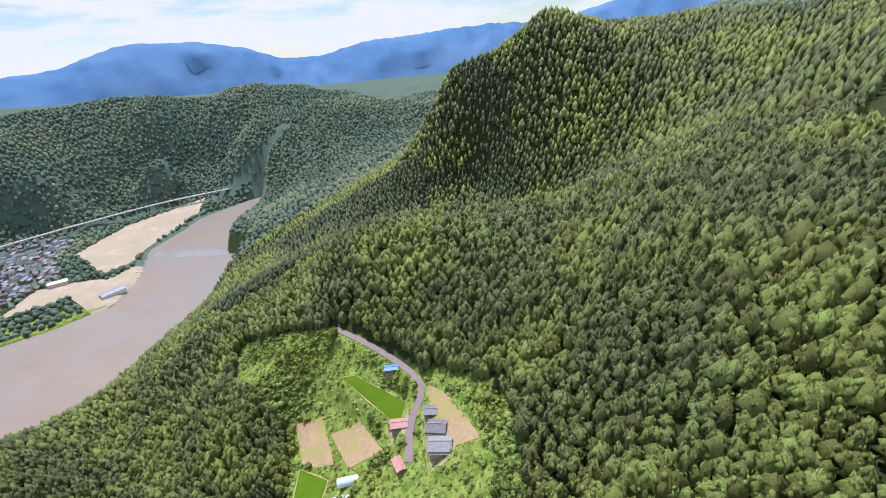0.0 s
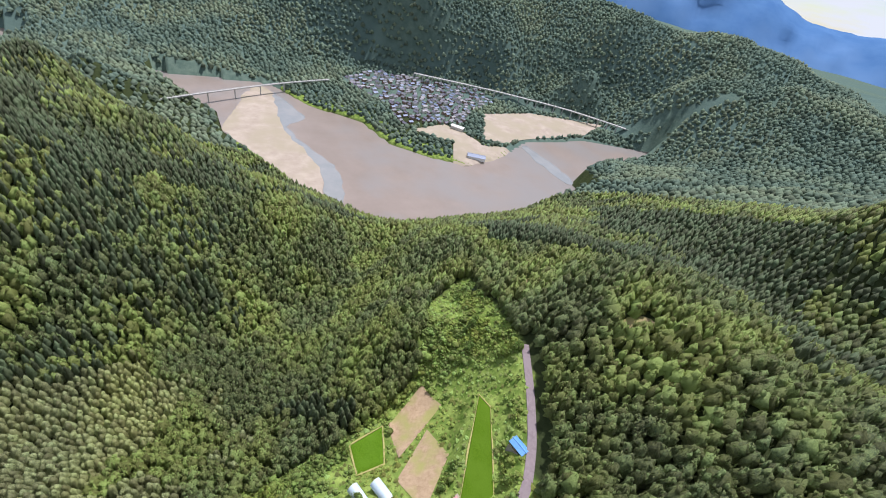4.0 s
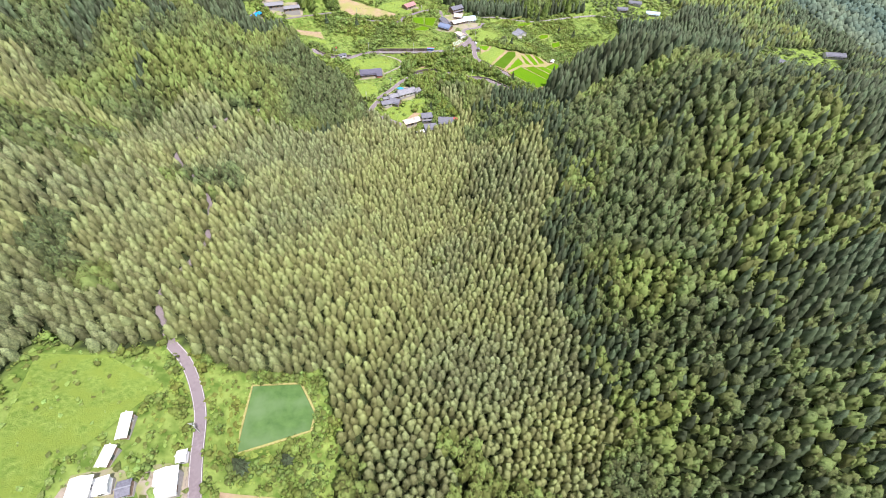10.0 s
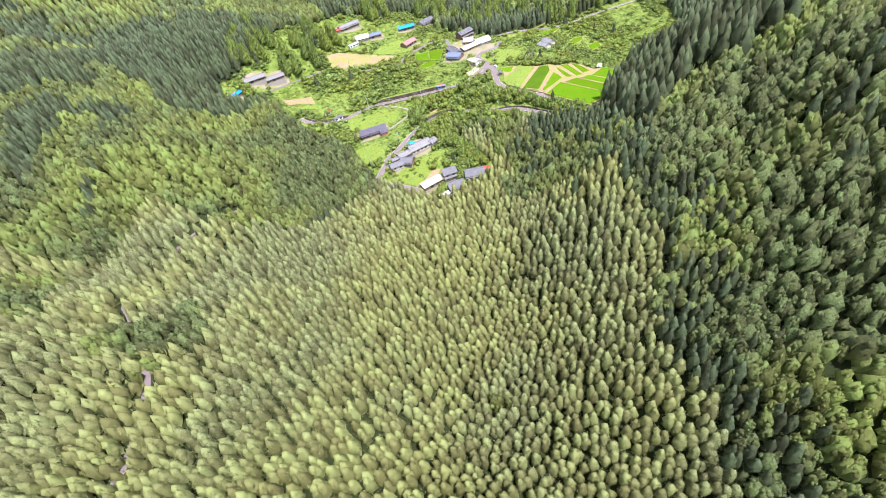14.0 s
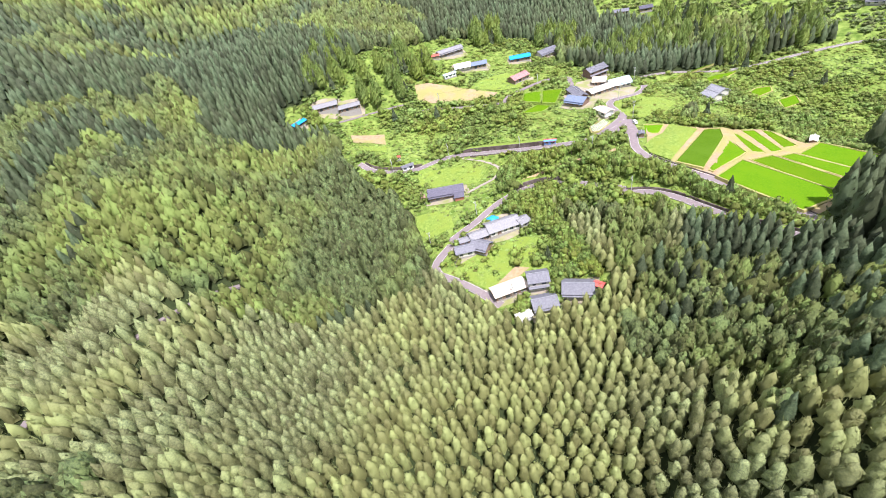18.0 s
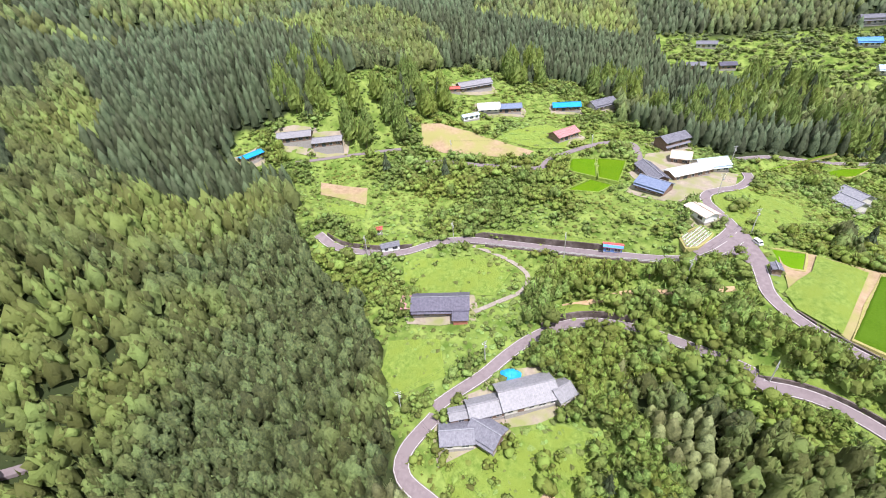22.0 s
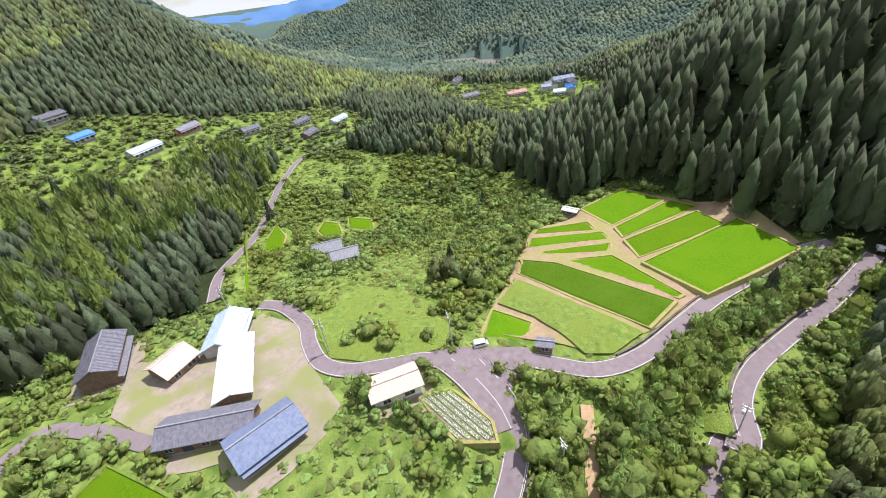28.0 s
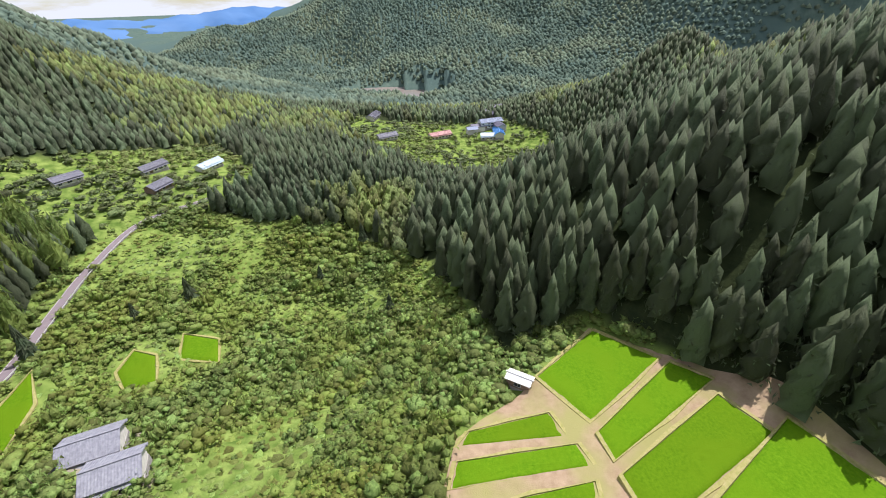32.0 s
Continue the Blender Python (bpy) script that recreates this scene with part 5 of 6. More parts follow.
# ---- poles, wires, vehicles ----
def utility_pole(x, y, h, turn):
    z = float(ground(x, y))
    root = tagged(new("utility_pole"), "grey concrete utility pole with crossarms and insulators", "utility pole", "utility poles")
    root.matrix_world = pose(x, y, z, 0, 0, turn)
    a = np.linspace(0, 2 * np.pi, 9)[:-1]
    v = np.vstack([np.c_[0.17 * np.cos(a), 0.17 * np.sin(a), np.full(8, -0.8)], np.c_[0.10 * np.cos(a), 0.10 * np.sin(a), np.full(8, h)]])
    mesh_thing("shaft", v, np.array([(i, (i + 1) % 8, 8 + (i + 1) % 8, 8 + i) for i in range(8)]), M["pole"], parent=root, smooth=True)
    for zz, half in ((h - 0.5, 0.95), (h - 1.3, 0.75)):
        v, f = slab_box(-half, half, 0.10, 0.20, zz - 0.06, zz + 0.06)
        arm = mesh_thing("crossarm", v, f, M["steel"], parent=root)
        for xx in (-half + 0.1, 0.0, half - 0.1):
            v, f = slab_box(xx - 0.06, xx + 0.06, 0.09, 0.21, zz + 0.06, zz + 0.28)
            mesh_thing("insulator", v, f, M["white"], parent=arm)
    v, f = slab_box(0.16, 0.6, -0.22, 0.22, h - 2.9, h - 2.0)
    mesh_thing("transformer", v, f, M["steel"], parent=root)
    return (x, y, z + h - 0.5)


POLES = [(171.9, 752.7, 11.4, 80), (127.7, 766.4, 11.4, 70), (209.2, 735.0, 9, 30), (235.4, 755.8, 10, 20), (235.1, 785.3, 10, 0), (93.2, 754.1, 10, 90), (144.1, 709.9, 9, 40), (119.5, 691.8, 9, 20), (254.5, 822.2, 10, 10), (159.0, 654.9, 9, 30), (220.1, 699.2, 9, 50), (191.6, 831.6, 9, 70), (119.9, 829.4, 9, 80), (44.1, 387.4, 9, 0), (48.2, 357.4, 9, 0)]
tops = [utility_pole(*p) for p in POLES]


def wire(a, b):
    cu = bpy.data.curves.new("wire", "CURVE")
    cu.dimensions, cu.bevel_depth, cu.bevel_resolution = "3D", 0.018, 0
    sp = cu.splines.new("POLY")
    sp.points.add(12)
    for i in range(13):
        t = i / 12
        sp.points[i].co = (a[0] + (b[0] - a[0]) * t, a[1] + (b[1] - a[1]) * t, a[2] + (b[2] - a[2]) * t - 4 * 0.9 * t * (1 - t), 1)
    ob = new("power_line", cu)
    cu.materials.append(M["wire"])
    tagged(ob, "thin black power line sagging between poles", "wire", "power lines")


for i, j in ((5, 1), (1, 0), (0, 2), (2, 3), (3, 4), (4, 8), (7, 6), (9, 7), (2, 10), (11, 12), (13, 14)):
    for off in (-0.5, 0.5):
        wire((tops[i][0] + off, tops[i][1], tops[i][2]), (tops[j][0] + off, tops[j][1], tops[j][2]))


def vehicle(x, y, turn, truck):
    z = float(ground(x, y)) + 0.32
    root = tagged(new("truck" if truck else "van"), "small white flatbed truck parked at the hairpin" if truck else "small white boxy van parked at the junction", "truck" if truck else "van")
    root.matrix_world = pose(x, y, z, 0, 0, turn)
    prof = [(-1.7, 0.3), (1.6, 0.3), (1.7, 0.75), (1.25, 0.95), (0.95, 1.6), (-1.55, 1.65), (-1.7, 1.0)] if not truck else [(-1.7, 0.4), (1.6, 0.4), (1.7, 0.9), (1.4, 1.55), (0.5, 1.6), (0.45, 0.75), (-1.7, 0.75)]
    bm = bmesh.new()
    sides = [[bm.verts.new((px, s * 0.74, pz)) for px, pz in prof] for s in (-1, 1)]
    bm.faces.new(sides[0])
    bm.faces.new(sides[1][::-1])
    for i in range(len(prof)):
        bm.faces.new((sides[0][i - 1], sides[1][i - 1], sides[1][i], sides[0][i]))
    bmesh.ops.recalc_face_normals(bm, faces=bm.faces[:])
    bmesh.ops.bevel(bm, geom=bm.edges[:], offset=0.05, segments=1, affect="EDGES")
    part("body", bm, M["white"], root)
    for s in (-1, 1):
        v, f = slab_box(-1.4 if not truck else 0.6, 0.9 if not truck else 1.2, min(s * 0.75, s * 0.77), max(s * 0.75, s * 0.77), 1.05, 1.5)
        mesh_thing("side_window", v, f, M["glass"], parent=root)
    v = np.array([(1.24, -0.62, 1.0), (1.24, 0.62, 1.0), (1.0, 0.58, 1.52), (1.0, -0.58, 1.52)]) + [0.04, 0, 0.02]
    mesh_thing("windscreen", v, np.array([(0, 1, 2, 3)]), M["glass"], parent=root)
    a = np.linspace(0, 2 * np.pi, 13)[:-1]
    for wx in (-1.1, 1.1):
        for s in (-1, 1):
            v = np.vstack([np.c_[wx + 0.28 * np.cos(a), np.full(12, s * 0.60), 0.0 + 0.28 * np.sin(a)], np.c_[wx + 0.28 * np.cos(a), np.full(12, s * 0.77), 0.28 * np.sin(a)]])
            wheel = mesh_thing("wheel", v, np.array([(i, (i + 1) % 12, 12 + (i + 1) % 12, 12 + i) for i in range(12)]), M["wire"], parent=root)
            v = np.vstack([np.c_[wx + 0.26 * np.cos(a), np.full(12, s * 0.76), 0.26 * np.sin(a)], [(wx, s * 0.76, 0)]])
            mesh_thing("rim", v, np.array([(i, (i + 1) % 12, 12) for i in range(12)]), M["steel"], parent=wheel)


vehicle(234.8, 749.2, -75, False)
vehicle(269.6, 641.9, 150, True)


# ---- trees and scrub ----
ICO = bmesh.new()
bmesh.ops.create_icosphere(ICO, subdivisions=1, radius=1.0)
ICO_V, ICO_F = np.array([v.co[:] for v in ICO.verts]), np.array([[v.index for v in f.verts] for f in ICO.faces])
ICO.free()


def conifer(r, layers, points, sharp):
    """Tiers of jagged drooping branches round a stem; unit height, radius about r."""
    vs, fs = [], []
    for k in range(layers):
        t = k / layers
        z = 0.12 + 0.80 * t
        rad = r * ((1 - t) ** sharp * 0.9 + 0.13) * rng.uniform(0.85, 1.15)
        b = len(vs)
        vs.append((rng.uniform(-.02, .02), rng.uniform(-.02, .02), min(1.0, z + 0.30 + 0.05 * t)))
        ph = rng.uniform(0, 6.28)
        for i in range(points):
            a = ph + 6.2832 * i / points + rng.uniform(-.15, .15)
            q = rad * (1.12 if i % 2 else 0.62) * rng.uniform(0.85, 1.15)
            vs.append((q * math.cos(a), q * math.sin(a), z + rng.uniform(-.03, .03) - (0.05 if i % 2 else 0)))
        fs += [(b, b + 1 + i, b + 1 + (i + 1) % points) for i in range(points)]
    return np.array(vs), np.array(fs)


def clumps(n, flat, spread, size, base=0.45):
    """A crown of lumpy leaf clumps; unit height."""
    pieces = []
    for k in range(n):
        a, rr = rng.uniform(0, 6.28), spread * math.sqrt(rng.uniform(0, 1))
        s = size * rng.uniform(0.7, 1.25)
        v = ICO_V * rng.uniform(0.74, 1.24, (len(ICO_V), 1)) * [s, s, s * flat]
        pieces.append((v + [rr * math.cos(a), rr * math.sin(a), base + 0.42 * (1 - (rr / max(spread, .01)) ** 2) * rng.uniform(0.3, 1.0)], ICO_F))
    return join(pieces)


def egg(rows, sides, blunt, jag=0.2):
    """An upright crown with a rounded tip and a rough, notched skin; unit height, radius 1."""
    vs, fs = [], []
    for k in range(rows):
        t = k / rows
        rad = (1 - t ** blunt) ** 0.62 * (0.80 + 0.20 * min(1, 3 * t)) if k else 0.82
        for i in range(sides):
            a = 6.2832 * (i + 0.5 * (k % 2)) / sides + rng.uniform(-.22, .22)
            q = rad * (1 + jag * (1 if (i + k) % 2 else -1) * rng.uniform(0.3, 1.2))
            vs.append((q * math.cos(a), q * math.sin(a), 0.12 + 0.80 * t + rng.uniform(-.045, .045)))
    vs.append((rng.uniform(-.1, .1), rng.uniform(-.1, .1), 1.0))
    for k in range(rows - 1):
        for i in range(sides):
            a, b = k * sides + i, k * sides + (i + 1) % sides
            fs += [(a, b, b + sides), (a, b + sides, a + sides)]
    last = (rows - 1) * sides
    fs += [(last + i, last + (i + 1) % sides, rows * sides) for i in range(sides)]
    return np.array(vs), np.array(fs)


def lumps(n, spread, size, base):
    """A broken crown of small angular leaf masses; unit height."""
    pieces = []
    for k in range(n):
        a, rr = rng.uniform(0, 6.28), spread * math.sqrt(rng.uniform(0, 1))
        s = size * rng.uniform(0.7, 1.3)
        v = OCT_V * rng.uniform(0.7, 1.3, (6, 1)) * [s, s, s * 0.5] @ np.array(Euler(rng.uniform(-.5, .5, 3)).to_matrix())
        pieces.append((v + [rr * math.cos(a), rr * math.sin(a), base + 0.42 * (1 - (rr / spread) ** 2) * rng.uniform(0.5, 1.0)], OCT_F))
    return join(pieces)


OCT_V = np.array([(1, 0, 0), (0, 1, 0), (-1, 0, 0), (0, -1, 0), (0, 0, 1), (0, 0, -1)], float)
OCT_F = np.array([(0, 1, 4), (1, 2, 4), (2, 3, 4), (3, 0, 4), (1, 0, 5), (2, 1, 5), (3, 2, 5), (0, 3, 5)])


def leaf_spray(n, radius, height, base, size):
    """Loose leaf sprays over an uneven dome."""
    a, u = rng.uniform(0, 6.28, n), rng.uniform(0.0, 1.0, n)
    rr = radius * np.sqrt(1 - u * u) * rng.uniform(0.75, 1.12, n)
    c = np.c_[rr * np.cos(a), rr * np.sin(a), base + height * u * rng.uniform(0.8, 1.1, n)]
    d = rng.normal(size=(n, 2, 3))
    p = c[:, None, :] + np.concatenate([np.zeros((n, 1, 3)), d * size], 1)
    return p.reshape(-1, 3), np.arange(3 * n).reshape(-1, 3)


def cone_spray(n, radius, size):
    """Loose needle sprays down the flanks of a pointed crown."""
    a, u = rng.uniform(0, 6.28, n), 1 - np.sqrt(rng.uniform(0.0, 1.0, n))
    rr = radius * (1 - u) ** 0.8 * rng.uniform(0.85, 1.15, n)
    c = np.c_[rr * np.cos(a), rr * np.sin(a), 0.14 + 0.80 * u]
    p = c[:, None, :] + np.concatenate([np.zeros((n, 1, 3)), rng.normal(size=(n, 2, 3)) * [size, size, size * 0.35]], 1)
    return p.reshape(-1, 3), np.arange(3 * n).reshape(-1, 3)


def plant(name, variants, x, y, z, sx, sz, material, label, category="forest", smooth=False):
    """Many plants as one mesh of stuff."""
    vs, fs, base = [], [], 0
    n = len(x)
    pick, turn = rng.integers(0, len(variants), n), rng.uniform(0, 6.28, n)
    for k, (tv, tf) in enumerate(variants):
        i = np.where(pick == k)[0]
        if not len(i):
            continue
        c, s = np.cos(turn[i])[:, None], np.sin(turn[i])[:, None]
        px = x[i, None] + (tv[None, :, 0] * c - tv[None, :, 1] * s) * sx[i, None]
        py = y[i, None] + (tv[None, :, 0] * s + tv[None, :, 1] * c) * sx[i, None]
        pz = z[i, None] + tv[None, :, 2] * sz[i, None]
        vs.append(np.stack([px, py, pz], 2).reshape(-1, 3))
        fs.append((tf[None] + (np.arange(len(i)) * len(tv))[:, None, None] + base).reshape(-1, 3))
        base += len(i) * len(tv)
    if vs:
        mesh_thing(name, np.vstack(vs), np.vstack(fs), material, label, category, "stuff", smooth=smooth)


WAY = np.array([(-2, 399), (-6, 350), (16, 303), (45, 281), (87, 284), (115, 317), (128, 363), (139, 413), (152, 479), (164, 555), (157, 605), (148, 665), (150, 722), (175, 748), (242, 736)], float)


def way_distance(x, y):
    best = np.full(len(x), 1e9)
    for i in range(len(WAY) - 1):
        a, d = WAY[i], WAY[i + 1] - WAY[i]
        t = np.clip(((x - a[0]) * d[0] + (y - a[1]) * d[1]) / (d @ d), 0, 1)
        best = np.minimum(best, np.hypot(x - a[0] - t * d[0], y - a[1] - t * d[1]))
    return best


def road_gap(x, y):
    out = np.full(len(x), 1e9)
    for c in range(0, len(x), 4000):
        sl = slice(c, c + 4000)
        out[sl] = (np.hypot(x[sl, None] - ROAD_XYZW[None, ::2, 0], y[sl, None] - ROAD_XYZW[None, ::2, 1]) - ROAD_XYZW[None, ::2, 3] / 2).min(1)
    return out


def scatter(x0, x1, y0, y1, step):
    gx, gy = np.meshgrid(np.arange(x0, x1, step), np.arange(y0, y1, step * 0.87))
    gx[1::2] += step / 2
    x, y = gx.ravel() + rng.uniform(-.32, .32, gx.size) * step, gy.ravel() + rng.uniform(-.32, .32, gx.size) * step
    return x, y


FOREST_ROAD = resample([(26.8, 425.2), (16.6, 452.0), (26.1, 484.5), (23.5, 517.7), (7.9, 555.2), (-12.8, 593.7), (15.4, 641.6), (32.9, 657.7)], 3.0)


def forest_ok(x, y, margin):
    ok = ~inside(RIVER, x, y) & ~inside(UPSTREAM, x, y) & ~inside(TOWN, x, y) & ~inside(HAMLET, x, y)
    for poly in CLEARINGS.values():
        ok &= ~inside(poly, x, y)
    ok &= ~inside(UPPER, x, y)
    for flat in FLATS:
        ok &= ~inside(flat, x, y)
    for bx, by, br in ((88, 150, 6), (163, 151, 5), (-56, 139, 8), (-80, 172, 6)):
        ok &= np.hypot(x - bx, y - by) > br
    ok &= edge_distance(RIVER, x, y) > 6
    for p in resample(VIADUCT, 8.0):
        ok &= np.hypot(x - p[0], y - p[1]) > 14
    near = (x > -60) & (x < 420) & (y > 160) & (y < 900)
    gap = np.full(len(x), 99.0)
    gap[near] = road_gap(x[near], y[near])
    ok &= gap > margin
    d = np.full(len(x), 1e9)
    for p in FOREST_ROAD:
        d = np.minimum(d, np.hypot(x - p[0], y - p[1]))
    ok &= d > 1.7
    return ok


def house_gap(x, y):
    d = np.full(len(x), 1e9)
    for hx, hy, r in BUILT:
        d = np.minimum(d, np.hypot(x - hx, y - hy) - r)
    return d


for bx, by, br in ((88, 150, 6), (163, 151, 5), (-56, 139, 8), (-80, 172, 6)):
    v, f, _ = rings([(bx + br * math.cos(t) * (1 + 0.25 * math.sin(2 * t + bx)), by + br * 0.8 * math.sin(t)) for t in np.linspace(0, 6.28, 12)[:-1]], ground, 0.5, 1.6)
    mesh_thing("bare_patch", v, upward(v, f), M["soil"], "bare pale earth patch among the trees", "bare earth", "structure", smooth=True)
v, f = ribbon(np.c_[FOREST_ROAD, smooth_line(ground(FOREST_ROAD[:, 0], FOREST_ROAD[:, 1]), 6)], -1.7, 1.7, 0.5, 1.2)
mesh_thing("road", v, f, M["asphalt"], "narrow lane hidden under the forest edge", "road", "structure")


def stand(x, y):
    """What grows there: 0 cypress plantation, 1 cedar plantation, 2 mixed broadleaf wood."""
    x, y = x + 55 * vnoise(x, y, 60) + 14 * vnoise(x, y, 16), y + 55 * vnoise(x + 300, y, 60) + 14 * vnoise(x, y + 200, 16)
    peak_face = (x > -8) & (y < 105) & (y > -160) & (x < 330)
    hill = (x > 215) & (x < 560) & (y > 300) & (y < 660) & (x + 0.1 * y > 275)
    mixed = vnoise(x, y, 70) + 0.4 * vnoise(x, y, 25)
    kind = np.where(mixed > 0.07, 2, np.where((vnoise(x + 500, y, 120) > 0.16) & (y > 640), 1, 0))
    kind = np.where(((y > 800) & (x < 20)) | (y > 985), np.where(mixed > 0.2, 2, 1), kind)
    kind = np.where(peak_face, np.where(mixed > 0.1, 2, 1), kind)
    central = (x < 200) & (x > -40) & (y > 430) & (y < 690)
    kind = np.where(central & (mixed < 0.24), 0, kind)
    kind = np.where(hill, np.where(mixed + rng.uniform(-0.3, 0.3, len(x)) > np.where(x > 300, 0.06, -0.14), 2, 1), kind)
    # dark cedars on this slope, partly standing in for a cloud's shadow
    slope = (x < 75) & (y > 770) | (x < -40) & (y > 690)
    west = (x < 120) & (x > -130) & (y > 590) & (y < 800)
    kind = np.where(west & (kind == 1), np.where(mixed > -0.05, 2, 0), kind)
    kind = np.where(west & (kind == 0) & (y > 650), np.where(mixed > -0.32, 2, 1), kind)
    kind = np.where(y > 850, np.where(mixed > 0.14, 2, 1), np.where((y < 330) & (kind == 0), np.where(mixed > -0.42, 2, 1), kind))
    kind = np.where(slope, np.where(mixed > 0.08, 2, 1), kind)
    kind = np.where((x > 400) & (y > 480), np.where(mixed + rng.uniform(-0.15, 0.15, len(x)) > 0.12, 2, 1), kind)
    kind = np.where((x > 400) & (kind == 0), 2, kind)
    return np.where((x > 255) & (y > 590) & (x < 480) & (y < 760) & (mixed < 0.22), 1, kind)


NEAR = {0: [join([egg(4, 7, 1.8, 0.26), leaf_spray(46, 1.0, 0.84, 0.16, 0.11)]) for _ in range(8)], 1: [join([egg(6, 8, 1.25, 0.30), cone_spray(90, 1.20, 0.12)]) for _ in range(8)], 2: [join([egg(3, 8, 2.8, 0.36), lumps(8, 0.9, 0.34, 0.50), leaf_spray(50, 1.10, 0.70, 0.28, 0.11)]) for _ in range(12)]}
MID = {0: [join([egg(3, 6, 1.35, 0.22), leaf_spray(12, 1.0, 0.8, 0.2, 0.16)]) for _ in range(6)], 1: [join([egg(4, 7, 1.25, 0.30), cone_spray(42, 1.18, 0.13)]) for _ in range(8)], 2: [join([egg(2, 7, 2.8, 0.36), lumps(4, 0.85, 0.38, 0.50), leaf_spray(14, 1.10, 0.7, 0.28, 0.15)]) for _ in range(12)]}
FAR = {0: [egg(2, 5, 1.6, 0.25) for _ in range(5)], 1: [egg(2, 5, 1.1, 0.25) for _ in range(5)], 2: [egg(2, 5, 2.0, 0.3) for _ in range(6)]}
LOOK = {0: ("cypress", "dense plantation of round-topped green cypress trees"), 1: ("cedar", "dark plantation of pointed cedar trees"), 2: ("broadleaf", "mixed broadleaf wood with uneven yellow-green crowns")}
for x0, x1, y0, y1, step, lo, hi, models in ((-190, 480, 130, 900, 4.0, 0, 105, NEAR), (-320, 540, -40, 1060, 4.7, 105, 270, MID), (-560, 900, -320, 1250, 5.8, 270, 560, FAR), (-500, 2100, -1150, 1450, 11.5, 560, 1900, FAR)):
    x, y = scatter(x0, x1, y0, y1, step)
    d = way_distance(x, y)
    keep = (d >= lo) & (d < hi)
    keep &= (y < 1220) | (x > 450)
    keep &= (step < 9) | (d < np.where(y > 500, 1900, 1550)) & ((x > 100) | (y > -950))
    keep &= (x > -160) | (y > 0.6 * (x + 160) + 420) | (y < 1.2 * (x + 20) + 330)
    x, y = x[keep], y[keep]
    ok = forest_ok(x, y, 3.2)
    x, y = x[ok], y[ok]
    if step < 9:
        ok = house_gap(x, y) > 3.5
        x, y = x[ok], y[ok]
    what = stand(x, y)
    for k in (0, 1, 2):
        i = np.where(what == k)[0]
        n = len(i)
        grow = 1.0 + 0.35 * vnoise(x[i], y[i], 45)
        if step > 5:
            r, h = rng.uniform(0.42, 0.66, n) * step, rng.uniform(8, 13, n) * grow
        else:
            wide = (step / 4.0) ** 0.8
            r = rng.uniform(1.9, 2.7, n) * wide if k < 2 else rng.uniform(1.5, 3.1, n) * wide
            h = (rng.uniform(8.0, 12.0, n) if k == 0 else rng.uniform(11, 15.5, n) if k == 1 else rng.uniform(5, 9, n) + 1.2 * r) * grow
            if k == 1:
                tall = (x[i] > 270) & (x[i] < 440) & (y[i] > 580) & (y[i] < 770)
                thin = ~tall | (rng.random(n) < 0.55)
                r, h = np.where(tall, r * 1.35, r), np.where(tall, h * 1.5, h)
                i, r, h = i[thin], r[thin], h[thin]
            if k == 2:
                big = rng.random(n) < 0.12
                r, h = np.where(big, r * 1.3, r), np.where(big, h * 1.2, h)
        # the widest-spaced trees take the foliage colour with haze painted in
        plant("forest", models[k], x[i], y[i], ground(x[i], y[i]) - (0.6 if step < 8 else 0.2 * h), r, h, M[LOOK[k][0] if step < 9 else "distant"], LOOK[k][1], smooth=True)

# scrub and small trees of the village slopes
x, y = scatter(-25, 460, 150, 920, 3.3)
ok = inside(CLEARINGS["village_edge"], x, y) | inside(CLEARINGS["settlement_edge"], x, y) | inside(CLEARINGS["wild_slope"], x, y)
x, y = x[ok], y[ok]
ok = (road_gap(x, y) > 1.3) & (house_gap(x, y) > 1.2)
for field_name, (kind, poly) in FIELDS.items():
    free = ~inside(poly, x, y) & (edge_distance(poly, x, y) > (2.4 if kind in ("rice", "ricedark") else 1.2))
    ok &= free | (kind == "meadow") & (rng.random(len(x)) < (0.30 if field_name == "garden_lower" else 0.07))
x, y = x[ok], y[ok]
dense = vnoise(x, y, 34) + 0.6 * vnoise(x, y, 11)
orchard = (x > 160) & (x < 300) & (y > 640) & (y < 748)
wild = (x > 240) & (y > 720)
keep = rng.random(len(x)) < np.clip(0.70 + dense * 2.2 + 0.35 * orchard + 0.3 * wild, 0.12, 0.98)
x, y, dense, orchard = x[keep], y[keep], dense[keep], orchard[keep]
n = len(x)
BUSH = [join([clumps(2, 0.42, 0.62, 0.55, 0.32), lumps(5, 0.9, 0.34, 0.3), leaf_spray(34, 1.08, 0.70, 0.20, 0.13)]) for _ in range(8)]
r = rng.uniform(1.1, 2.9, n) * (1 + 1.0 * np.clip(dense, -0.35, 0.6)) * np.where(orchard, 1.25, 1.0)
h = r * rng.uniform(1.1, 1.7, n) * np.where(orchard, 1.3, 1.0)
leafy_wood = (vnoise(x + 90, y, 22) + 0.5 * vnoise(x, y + 40, 7) > -0.05 - 0.25 * orchard)
for w, key, words in ((leafy_wood, "thicket", "green bushes and young trees over the terraces"), (~leafy_wood, "bush", "bright yellow-green bushes and scrub over the terraces")):
    plant("scrub", BUSH, x[w], y[w], ground(x[w], y[w]) - 0.2, r[w], h[w], M[key], words, "bushes", smooth=True)
